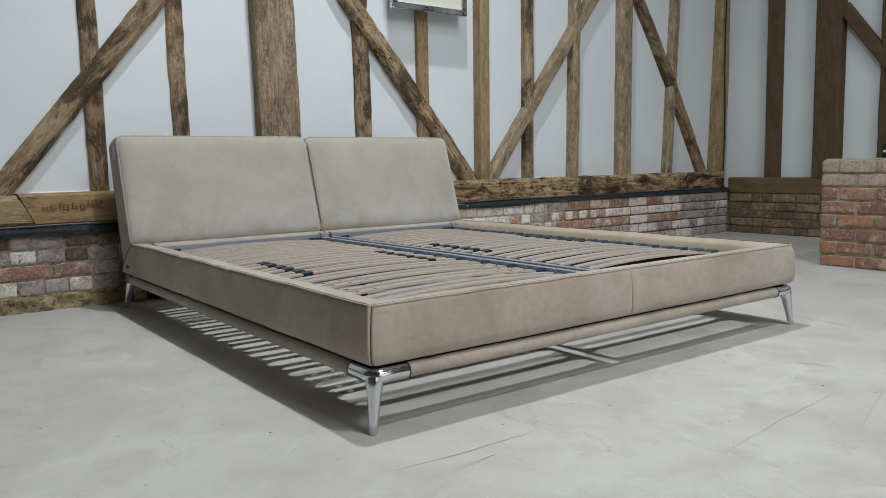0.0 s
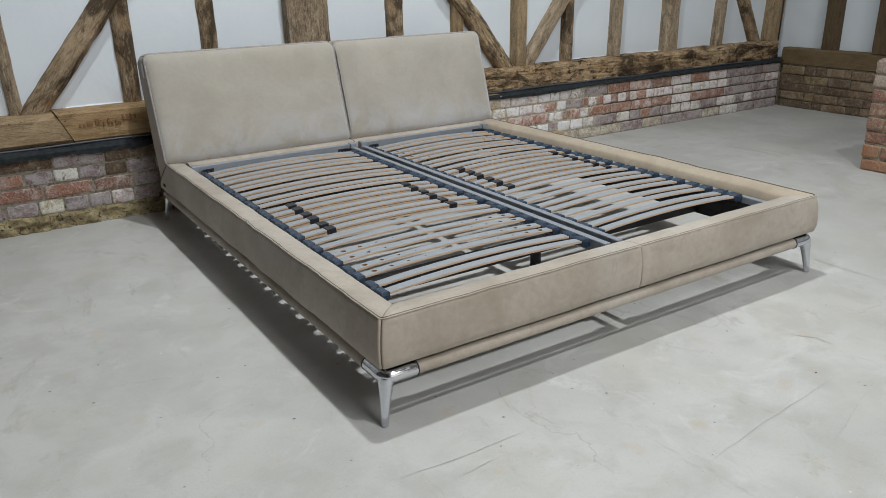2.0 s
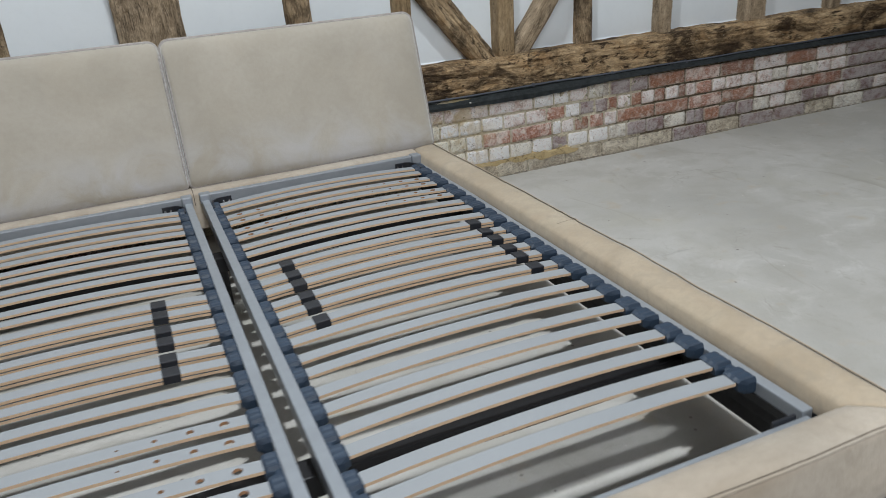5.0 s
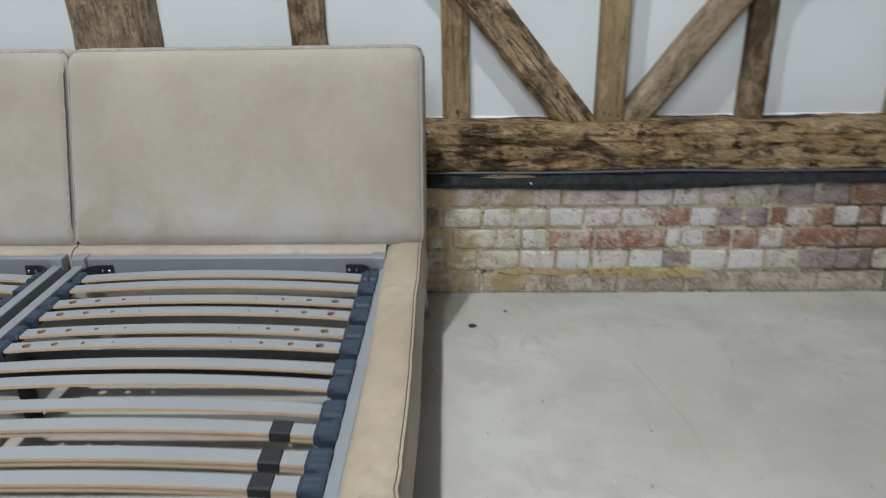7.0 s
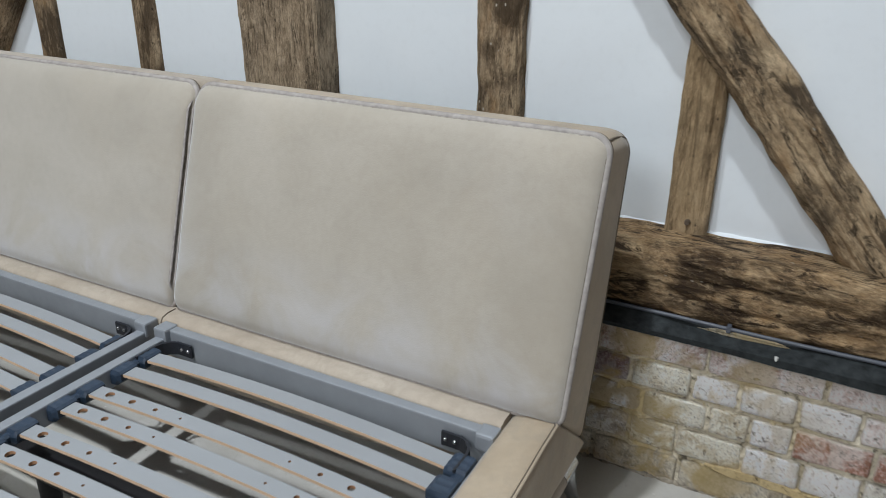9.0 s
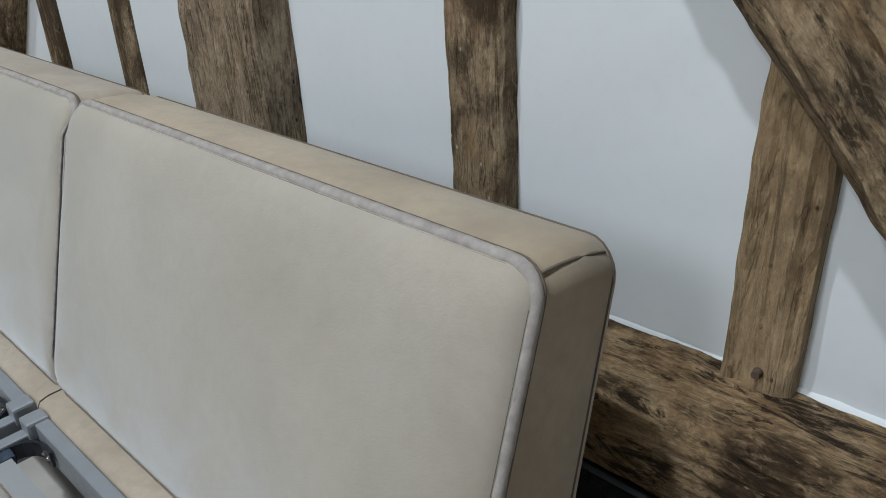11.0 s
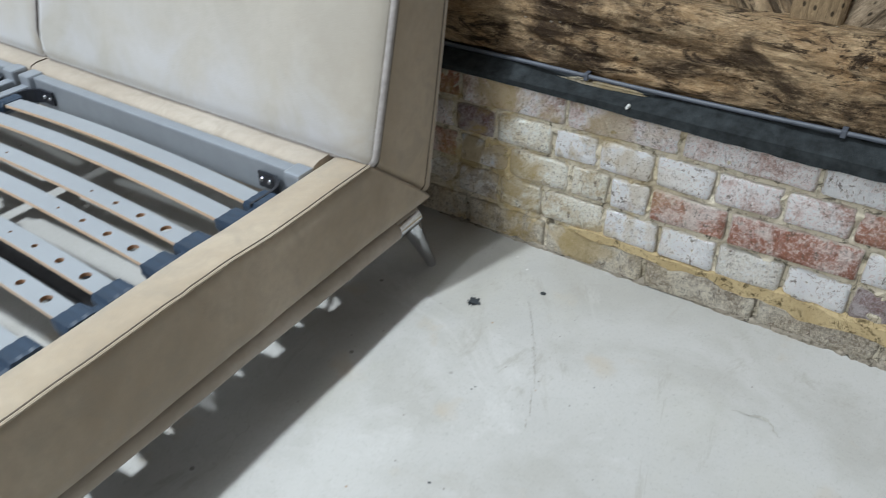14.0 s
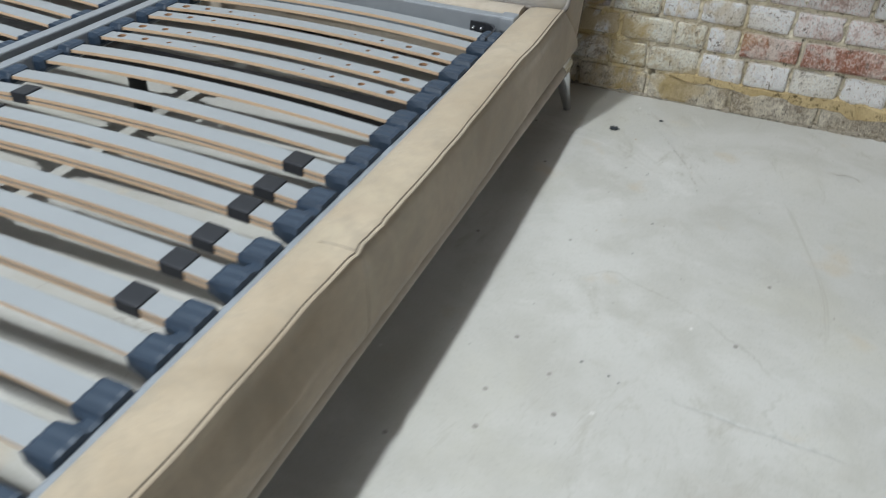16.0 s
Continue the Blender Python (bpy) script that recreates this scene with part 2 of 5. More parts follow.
    rough_part = ramp(nt, noise_tex(nt, scaled((5, 5, 2.2)), 1.0, 3, 0.5, 0.4), [(0.38, 0.25), (0.52, 1.0)])
    col = blend(nt, blend(nt, 1.0, rough_part, ramp(nt, furrow, [(0.36, flake * 0.9), (0.47, 0.0)]), "MULTIPLY"), col, tuple(c * 0.4 for c in dark))
    col = blend(nt, blend(nt, 1.0, rough_part, ramp(nt, furrow, [(0.53, 0.0), (0.64, flake * 0.75)]), "MULTIPLY"), col, tuple(min(1, c * 1.35) for c in pale))
    holes = node(nt, "ShaderNodeTexVoronoi", Scale=1.0)
    nt.links.new(scaled((46, 46, 26)), holes.inputs["Vector"])
    pits = ramp(nt, holes.outputs["Distance"], [(0.10, 0.85), (0.16, 0.0)])
    pits = blend(nt, 1.0, pits, ramp(nt, blots, [(0.42, 1.0), (0.5, 0.0)]), "MULTIPLY")
    col = blend(nt, pits, col, (0.02, 0.015, 0.01))
    nt.links.new(col, bsdf.inputs["Base Color"])
    bsdf.inputs["Specular IOR Level"].default_value = 0.2
    low = relief(nt, bsdf, bands, groove * 0.5, 0.02)
    mid = relief(nt, bsdf, flakes, groove * 0.8, 0.012, low)
    mid = relief(nt, bsdf, blend(nt, fold, (1, 1, 1), (0, 0, 0)), 0.6, 0.006, mid)
    mid = relief(nt, bsdf, crumb, flake, 0.004, mid)
    mid = relief(nt, bsdf, furrow, flake, 0.006, mid)
    relief(nt, bsdf, grain, groove, 0.005, mid)
    return m


def ochre_stain(nt, v, col):
    """Rusty yellow seepage round the bricks beside the headboard."""
    x, z = axis_of(nt, v, "X"), axis_of(nt, v, "Z")
    here = blend(nt, 1.0, span(nt, x, 2.72, 2.42), span(nt, x, 2.02, 2.12), "MULTIPLY")
    patch = ramp(nt, noise_tex(nt, v, 8.5, 6, 0.62, 0.5), [(0.43, 0.0), (0.54, 0.8)])
    return blend(nt, blend(nt, 1.0, here, patch, "MULTIPLY"), col, (0.43, 0.32, 0.145))


def brick_material(name, stops, wash, wash_col=(0.62, 0.59, 0.57), soot=0.3, lime=(0.50, 0.46, 0.39)):
    """Handmade brick with limewash or salts left on it and lime rubbed over its edges; each brick differs."""
    m, nt, bsdf = material(name, 0.9)
    info = nt.nodes.new("ShaderNodeObjectInfo")
    tex = nt.nodes.new("ShaderNodeNewGeometry")
    v = tex.outputs["Position"]
    tall = nt.nodes.new("ShaderNodeMapping")
    tall.inputs["Scale"].default_value = (52, 52, 11)
    nt.links.new(v, tall.inputs["Vector"])
    base = ramp(nt, info.outputs["Random"], stops)
    fine = noise_tex(nt, v, 150, 8, 0.8, 0.3)
    mid = noise_tex(nt, v, 19, 8, 0.74, 0.3)
    col = blend(nt, ramp(nt, mid, [(0.36, soot), (0.52, 0.0)]), base, (0.12, 0.09, 0.075))
    cover = ramp(nt, noise_tex(nt, v, 12, 8, 0.76, 0.25), [(0.63 - wash * 0.38, 0.0), (0.72 - wash * 0.32, 0.92)])
    col = blend(nt, cover, col, wash_col)
    runs = ramp(nt, noise_tex(nt, tall.outputs["Vector"], 1.0, 7, 0.78, 0.15), [(0.50, 0.0), (0.64, 0.05 + 0.75 * wash)])
    col = blend(nt, runs, col, tuple(min(0.72, c * 1.1) for c in wash_col))
    col = blend(nt, ramp(nt, fine, [(0.40, 0.6), (0.465, 0.0)]), col, (0.15, 0.115, 0.09))
    col = blend(nt, ramp(nt, fine, [(0.525, 0.0), (0.59, 0.6)]), col, tuple(min(0.8, c * 1.25) for c in wash_col))
    chips = noise_tex(nt, v, 55, 9, 0.8, 0.5)
    col = blend(nt, ramp(nt, chips, [(0.54, 0.0), (0.60, 0.6)]), col, tuple(min(0.75, c * 1.2) for c in wash_col))
    col = blend(nt, ramp(nt, chips, [(0.39, 0.8), (0.425, 0.0)]), col, (0.13, 0.10, 0.075))
    edge = nt.nodes.new("ShaderNodeAttribute")
    edge.attribute_name = "edge"
    wear = nt.nodes.new("ShaderNodeMath")
    wear.operation = "ADD"
    nt.links.new(edge.outputs["Fac"], wear.inputs[0])
    nt.links.new(noise_tex(nt, v, 38, 7, 0.72, 0.6), wear.inputs[1])
    col = blend(nt, ramp(nt, span(nt, wear.outputs[0], 0.0, 2.0), [(0.645, 0.0), (0.72, 0.7)]), col, lime)
    col = ochre_stain(nt, v, col)
    nt.links.new(blend(nt, 1.0, col, (1.36, 1.36, 1.36), "MULTIPLY"), bsdf.inputs["Base Color"])
    bsdf.inputs["Specular IOR Level"].default_value = 0.15
    low = relief(nt, bsdf, mid, 0.6, 0.012)
    low = relief(nt, bsdf, chips, 1.0, 0.016, low)
    relief(nt, bsdf, fine, 1.0, 0.006, low)
    return m


def mortar_material(name, a, b):
    m, nt, bsdf = material(name, 0.95)
    v = coords(nt)
    mid, fine = noise_tex(nt, v, 9, 7, 0.7, 0.6), noise_tex(nt, v, 90, 5, 0.7)
    col = ramp(nt, mid, [(0.32, a), (0.66, b)])
    col = blend(nt, ramp(nt, fine, [(0.34, 0.65), (0.47, 0.0)]), col, tuple(c * 0.4 for c in a))
    rot = noise_tex(nt, v, 34, 8, 0.75, 1.0)
    col = blend(nt, ramp(nt, rot, [(0.40, 0.9), (0.455, 0.0)]), col, tuple(c * 0.22 for c in a))
    if name == "lime_mortar":
        geo = nt.nodes.new("ShaderNodeNewGeometry")
        col = ochre_stain(nt, geo.outputs["Position"], col)
    nt.links.new(col, bsdf.inputs["Base Color"])
    bsdf.inputs["Specular IOR Level"].default_value = 0.1
    low = relief(nt, bsdf, mid, 0.9, 0.02)
    relief(nt, bsdf, fine, 0.7, 0.006, low)
    return m


def plaster_material():
    m, nt, bsdf = material("white_plaster", 0.75)
    v = coords(nt)
    col = ramp(nt, noise_tex(nt, v, 1.4, 5, 0.55, 0.4), [(0.3, (0.68, 0.73, 0.775)), (0.7, (0.735, 0.78, 0.82))])
    col = blend(nt, ramp(nt, noise_tex(nt, v, 38, 5, 0.6), [(0.3, 0.12), (0.5, 0.0)]), col, (0.6, 0.63, 0.66))
    nt.links.new(col, bsdf.inputs["Base Color"])
    bsdf.inputs["Specular IOR Level"].default_value = 0.25
    low = relief(nt, bsdf, noise_tex(nt, v, 2.6, 3, 0.5, 0.6), 0.25, 0.03)
    relief(nt, bsdf, noise_tex(nt, v, 30, 4, 0.6), 0.12, 0.003, low)
    return m


LEATHER = leather_material()
CUSHION = leather_material("cushion_nubuck", 0.6)
# same leather for the right side, its warmer light mixed into the tone
WARM_LIT_HIDE = leather_material("warm_lit_nubuck", 0.0, 0.15)
PIPING = plain("leather_piping", (0.335, 0.31, 0.295), 0.75, vary=0.2, scale=60, bump=0.3, spec=0.25)
UNDERCLOTH = plain("black_lining", (0.02, 0.02, 0.022), 0.9)
CHROME = plain("polished_aluminium", (0.64, 0.66, 0.70), 0.16, 1.0, 0.05)
STEEL = plain("silver_painted_steel", (0.30, 0.325, 0.36), 0.38, 0.35, 0.06)
THREAD = plain("tan_thread", (0.32, 0.28, 0.225), 0.85)
THREAD_DARK = plain("brown_thread", (0.14, 0.115, 0.088), 0.9)
SHADED_THREAD = plain("shaded_thread", (0.13, 0.105, 0.08), 0.9)
FOIL = plain("grey_slat_foil", (0.275, 0.292, 0.312), 0.46, 0.0, 0.03, 6)
PLY = plain("birch_ply_edge", (0.62, 0.445, 0.30), 0.6, 0.0, 0.1, 20)
RUBBER = plain("blue_grey_rubber", (0.022, 0.039, 0.067), 0.5, 0.0, 0.15)
SLIDER = plain("dark_plastic", (0.014, 0.016, 0.022), 0.42, 0.0, 0.15)
BLACK = plain("black_steel", (0.008, 0.008, 0.010), 0.5, 0.2, 0.2)
IRON = plain("old_iron", (0.10, 0.075, 0.055), 0.7, 0.3, 0.3, 60)
HOLE_WOOD = plain("bored_wood", (0.36, 0.20, 0.11), 0.8, 0.0, 0.2)
CONCRETE = concrete_material()
PLASTER = plaster_material()
OLD_OAK = timber_material("old_oak", (0.14, 0.095, 0.057), (0.34, 0.245, 0.152), (0.52, 0.40, 0.265), 0.8, 0.65, 0.62)
GREY_OAK = timber_material("weathered_oak", (0.165, 0.118, 0.075), (0.36, 0.275, 0.185), (0.53, 0.42, 0.30), 0.7, 0.45, 0.5)
TAN_OAK = timber_material("tan_oak", (0.20, 0.138, 0.08), (0.335, 0.24, 0.138), (0.44, 0.33, 0.205), 0.35, 0.3, 0.3)
DARK_OAK = timber_material("sooty_oak", (0.075, 0.045, 0.026), (0.42, 0.28, 0.152), (0.66, 0.49, 0.30), 1.0, 0.68, 0.45, 1.0)
KNOT_OAK = timber_material("knotted_oak", (0.17, 0.122, 0.078), (0.41, 0.29, 0.172), (0.65, 0.50, 0.325), 1.0, 0.6, 0.45, 1.0)
NEW_OAK = timber_material("new_oak", (0.25, 0.15, 0.07), (0.34, 0.225, 0.115), (0.42, 0.295, 0.165), 0.35, 0.5, 0.25)
# brown end-wall oak, with the weaker light there darkened into its colour
EAST_OAK = timber_material("dimmed_brown_oak", (0.072, 0.046, 0.025), (0.11, 0.075, 0.043), (0.14, 0.097, 0.058), 0.25, 0.2, 0.12)
EAST_SILL = timber_material("dimmed_plain_oak", (0.11, 0.075, 0.04), (0.16, 0.112, 0.06), (0.195, 0.142, 0.082), 0.25, 0.2, 0.12)
RED = [(0.0, (0.36, 0.15, 0.10)), (0.5, (0.41, 0.18, 0.115)), (1.0, (0.33, 0.16, 0.115))]
MIXED = [(0.0, (0.28, 0.15, 0.11)), (0.3, (0.34, 0.19, 0.14)), (0.6, (0.31, 0.22, 0.18)), (1.0, (0.28, 0.22, 0.19))]
BRICK_RED = brick_material("red_brick", RED, 0.40, (0.66, 0.57, 0.53), 0.2, (0.56, 0.51, 0.44))
BRICK_RAW = brick_material("bare_red_brick", [(0.0, (0.27, 0.105, 0.066)), (0.5, (0.34, 0.15, 0.088)), (1.0, (0.22, 0.11, 0.08))], 0.34, (0.50, 0.42, 0.38), 0.55, (0.50, 0.45, 0.38))
BRICK_WHITE = brick_material("limewashed_brick", MIXED, 0.92, (0.86, 0.845, 0.84), 0.2, (0.56, 0.50, 0.40))
BRICK_PINK = brick_material("pink_brick", [(0.0, (0.42, 0.25, 0.20)), (1.0, (0.46, 0.29, 0.24))], 0.66, (0.80, 0.73, 0.71), 0.2, (0.54, 0.48, 0.39))
BRICK_OCHRE = brick_material("ochre_stained_brick", [(0.0, (0.42, 0.31, 0.15)), (1.0, (0.47, 0.37, 0.22))], 0.66, (0.74, 0.70, 0.60), 0.25, (0.58, 0.52, 0.42))
BRICK_GREY = brick_material("grey_brick", [(0.0, (0.33, 0.265, 0.21)), (1.0, (0.41, 0.345, 0.28))], 0.66, (0.74, 0.70, 0.63), 0.35, (0.52, 0.475, 0.40))
BRICK_PURPLE = brick_material("purple_brick", [(0.0, (0.20, 0.12, 0.12)), (1.0, (0.27, 0.18, 0.17))], 0.55, (0.42, 0.38, 0.38), 0.5)
BRICK_BROWN = brick_material("brown_brick", [(0.0, (0.055, 0.034, 0.022)), (0.35, (0.115, 0.06, 0.036)), (0.7, (0.075, 0.055, 0.034)), (1.0, (0.10, 0.065, 0.042))], 0.26, (0.25, 0.205, 0.145), 0.6, (0.15, 0.125, 0.085))
BRICK_UMBER = brick_material("umber_brick", [(0.0, (0.13, 0.07, 0.042)), (1.0, (0.21, 0.135, 0.08))], 0.42, (0.27, 0.215, 0.15), 0.6, (0.19, 0.155, 0.11))
BRICK_YELLOW = brick_material("yellow_brown_brick", [(0.0, (0.16, 0.11, 0.055)), (1.0, (0.20, 0.145, 0.075))], 0.35, (0.30, 0.24, 0.15), 0.5, (0.22, 0.18, 0.12))
BRICK_PIER = brick_material("pier_brick", [(0.0, (0.24, 0.095, 0.066)), (0.3, (0.16, 0.062, 0.052)), (0.55, (0.35, 0.135, 0.06)), (0.8, (0.30, 0.175, 0.12)), (1.0, (0.20, 0.085, 0.07))], 0.26, (0.46, 0.36, 0.27), 0.45, (0.40, 0.33, 0.24))
BRICK_BUFF = brick_material("buff_capping_brick", [(0.0, (0.33, 0.25, 0.20)), (1.0, (0.38, 0.28, 0.22))], 0.45, (0.45, 0.38, 0.31), 0.3, (0.34, 0.29, 0.23))
MORTAR = mortar_material("lime_mortar", (0.44, 0.38, 0.28), (0.66, 0.60, 0.48))
MORTAR_DARK = mortar_material("dirty_mortar", (0.10, 0.082, 0.06), (0.24, 0.195, 0.14))
MORTAR_GREY = mortar_material("grey_mortar", (0.21, 0.18, 0.14), (0.36, 0.32, 0.26))
OCHRE = mortar_material("ochre_mortar", (0.38, 0.285, 0.145), (0.52, 0.41, 0.235))
BRICK_BASE = brick_material("base_brick", [(0.0, (0.29, 0.24, 0.18)), (1.0, (0.40, 0.345, 0.265))], 0.5, (0.60, 0.55, 0.46), 0.4, (0.30, 0.265, 0.21))
MOSSY = mortar_material("mossy_footing", (0.12, 0.095, 0.05), (0.44, 0.36, 0.21))
BITUMEN = plain("bitumen_felt", (0.021, 0.025, 0.027), 0.8, 0.0, 0.6, 40, 0.9, 0.25)
CABLE = plain("grey_cable", (0.075, 0.084, 0.105), 0.5, 0.0, 0.1)
PIN = plain("white_plastic", (0.6, 0.6, 0.58), 0.5)
STAIN = plain("black_stain", (0.03, 0.035, 0.04), 0.8, 0.0, 0.3, 80)
SCRATCH = plain("scratched_concrete", (0.37, 0.355, 0.32), 0.85, 0.0, 0.25, 60)
PALE_MARK = plain("pale_scuff", (0.46, 0.455, 0.435), 0.8, 0.0, 0.2, 60)
MIRROR = plain("mirror_frame", (0.62, 0.63, 0.65), 0.08, 1.0, 0.03)
MOUNT = plain("cream_mount", (0.74, 0.73, 0.66), 0.8, 0.0, 0.03)
INK = plain("brown_stamp", (0.20, 0.10, 0.04), 0.8, 0.0, 0.3, 90)
TAG = plain("grey_card_tag", (0.58, 0.61, 0.66), 0.6)
GREYWALL = plain("far_wall_paint", (0.10, 0.095, 0.09), 0.8, 0.0, 0.05, 2)
ROOF = plain("dark_boarding", (0.10, 0.08, 0.065), 0.8, 0.0, 0.2, 2)

# ---- tools ----
WORLD = {}


def thing(name, at=(0, 0, 0), **tags):
    ob = new(name)
    ob.empty_display_size = 0.05
    ob.location = at
    WORLD[ob] = Matrix.Translation(at)
    return tagged(ob, **tags)


def hang(ob, parent, m=None):
    WORLD[ob] = m if m is not None else Matrix.Identity(4)
    ob.matrix_basis = WORLD[ob]
    if parent is not None:
        ob.parent = parent
        ob.matrix_parent_inverse = WORLD[parent].inverted()
    return ob


def to_mesh(name, bm, mats, smooth):
    bmesh.ops.recalc_face_normals(bm, faces=bm.faces)
    if smooth:
        for e in bm.edges:
            if len(e.link_faces) == 2 and e.calc_face_angle(0.0) > radians(55):
                e.smooth = False
    me = bpy.data.meshes.new(name)
    bm.to_mesh(me)
    bm.free()
    for mat in mats if isinstance(mats, (list, tuple)) else (mats,):
        me.materials.append(mat)
    if smooth:
        for p in me.polygons:
            p.use_smooth = True
    return me


def part(name, bm, mat, parent, label="", m=None, smooth=False):
    ob = new(name, to_mesh(name, bm, mat, smooth))
    hang(ob, parent, m)
    return tagged(ob, label=label)


def box(bm, lo, hi, bevel=0.0, mat=0):
    x0, y0, z0 = lo
    x1, y1, z1 = hi
    vs = [bm.verts.new(p) for p in ((x0, y0, z0), (x1, y0, z0), (x1, y1, z0), (x0, y1, z0), (x0, y0, z1), (x1, y0, z1), (x1, y1, z1), (x0, y1, z1))]
    fs = [bm.faces.new([vs[i] for i in q]) for q in ((0, 3, 2, 1), (4, 5, 6, 7), (0, 1, 5, 4), (1, 2, 6, 5), (2, 3, 7, 6), (3, 0, 4, 7))]
    for f in fs:
        f.material_index = mat
    if bevel:
        es = list({e for f in fs for e in f.edges})
        bmesh.ops.bevel(bm, geom=es, offset=bevel, segments=2, affect="EDGES", profile=0.6)
    return bm


def sweep(bm, pts, radii, sides=12, closed=False, caps=True):
    """A round rod along points, with one radius or a radius for each point."""
    pts = [Vector(p) for p in pts]
    n = len(pts)
    if not isinstance(radii, (list, tuple)):
        radii = [radii] * n
    rings, ref = [], None
    for i, p in enumerate(pts):
        a = pts[(i - 1) % n] if closed or i else p
        b = pts[(i + 1) % n] if closed or i < n - 1 else p
        t = (b - a).normalized()
        if ref is None:
            ref = t.orthogonal().normalized()
        ref = (ref - t * ref.dot(t)).normalized()
        side = t.cross(ref)
        rings.append([bm.verts.new(p + radii[i] * (math.cos(k * math.tau / sides) * ref + math.sin(k * math.tau / sides) * side)) for k in range(sides)])
    for i in range(n if closed else n - 1):
        r0, r1 = rings[i], rings[(i + 1) % n]
        for k in range(sides):
            bm.faces.new((r0[k], r0[(k + 1) % sides], r1[(k + 1) % sides], r1[k]))
    if caps and not closed:
        bm.faces.new(rings[0][::-1])
        bm.faces.new(rings[-1])
    return bm


def disc(bm, x, y, z, r, n=14, rough=0.0, squash=1.0):
    vs = [bm.verts.new((x + r * (1 + rough * random.uniform(-1, 1)) * math.cos(k * math.tau / n), y + squash * r * (1 + rough * random.uniform(-1, 1)) * math.sin(k * math.tau / n), z)) for k in range(n)]
    bm.faces.new(vs)
    return bm


def strip(bm, pts, width, z=0.0012, wobble=0.0):
    """A thin mark on the floor along points."""
    fine = []
    for (x0, y0), (x1, y1) in zip(pts, pts[1:]):
        for k in range(6):
            fine.append((x0 + (x1 - x0) * k / 6, y0 + (y1 - y0) * k / 6))
    fine.append(pts[-1])
    left, right = [], []
    for i, (x, y) in enumerate(fine):
        a, b = fine[max(0, i - 1)], fine[min(len(fine) - 1, i + 1)]
        d = Vector((b[0] - a[0], b[1] - a[1])).normalized()
        w = width * (0.15 + 0.85 * math.sin(math.pi * (i + 0.3) / (len(fine) - 0.4))) * random.uniform(0.5, 1.2)
        ox, oy = random.uniform(-wobble, wobble), random.uniform(-wobble, wobble)
        left.append(bm.verts.new((x + ox - d.y * w / 2, y + oy + d.x * w / 2, z)))
        right.append(bm.verts.new((x + ox + d.y * w / 2, y + oy - d.x * w / 2, z)))
    for i in range(len(fine) - 1):
        bm.faces.new((left[i], right[i], right[i + 1], left[i + 1]))
    return bm


def timber_mesh(length, w, d, rough, bow=0.0, seed=0.0, ends=(0.0, 0.0), step=0.035, fine=False):
    """A hewn timber along z from 0, w wide in x, d deep in y, with wavering, worn edges."""
    bm = bmesh.new()
    n = max(4, int(min(length, 2.6) / (0.0085 if fine else step)))
    c = min(w, d) * ((0.04 + 0.22 * rough) if fine else (0.05 + 0.35 * rough))
    m = 12 if fine else 4
    xs = [-w / 2 + c + (w - 2 * c) * k / m for k in range(m + 1)]
    prof = [(x, -d / 2) for x in xs] + [(w / 2, -d / 2 + c), (w / 2, 0.0), (w / 2, d / 2), (-w / 2, d / 2), (-w / 2, 0.0), (-w / 2, -d / 2 + c)]
    rings = []
    for i in range(n + 1):
        t = i / n
        ring = []
        for k, (x, y) in enumerate(prof):
            z = t * length
            if i == 0:
                z += ends[0] * x
            if i == n:
                z += ends[1] * x
            q = Vector((x * 9 + seed * 3.1, y * 9 + seed, z * 2.6 + seed * 7))
            q2 = Vector((x * 26 + seed, y * 26 - seed * 2, z * 12 + seed * 5))
            edge = 1.0 if abs(x) > w / 2 - c * 1.5 else 0.3
            f = rough * 0.013
            nx = f * (noise.noise(q) * 0.9 + noise.noise(q2) * 0.7 * edge)
            ny = f * (noise.noise(q + Vector((31, 7, 3))) * 0.6 + abs(noise.noise(q2 + Vector((5, 3, 9)))) * 1.2 * edge)
            if fine:
                split = abs(noise.noise((x * 24 + seed, y * 5, z * 2.2 + seed * 3)))
                chunk = noise.noise((x * 55 + seed, y * 40, z * 22))
                ny += 0.012 * max(0.0, 1 - split * 7) * (0.5 + noise.noise((x * 5, seed, z * 1.7))) + 0.0028 * chunk + 0.0018 * noise.noise((x * 120, seed, z * 60))
                nx += 0.002 * chunk * edge
            b = bow * math.sin(math.pi * t)
            ring.append(bm.verts.new((x + nx + b, y + (ny if y < d / 2 else 0), z)))
        rings.append(ring)
    m = len(prof)
    for i in range(n):
        for k in range(m):
            bm.faces.new((rings[i][k], rings[i][(k + 1) % m], rings[i + 1][(k + 1) % m], rings[i + 1][k]))
    bm.faces.new(rings[0][::-1])
    bm.faces.new(rings[-1])
    return bm


# ---- setting ----
SOUTH, WEST, EAST, HIGH = -7.2, -4.6, 6.02, 6.4
PLASTER_Y, SILL_Y, BRICK_Y = 2.946, 2.79, 2.765

bm = bmesh.new()
box(bm, (WEST - 0.3, SOUTH - 0.3, -0.25), (EAST + 0.4, 3.25, 0.0))
tagged(part("floor", bm, CONCRETE, None), "worn pale grey concrete floor with scuffs and hairline cracks", "floor", kind="structure")
bm = bmesh.new()
box(bm, (WEST - 0.3, SOUTH - 0.3, HIGH), (EAST + 0.4, 3.25, HIGH + 0.2))
tagged(part("ceiling", bm, ROOF, None), "plain dark boarded ceiling high over the room", "ceiling", kind="structure")
bm = bmesh.new()
box(bm, (WEST - 0.3, SOUTH - 0.3, 0), (WEST, 3.25, HIGH))
tagged(part("wall_west", bm, GREYWALL, None), "plain dull grey painted wall", "wall", kind="structure")
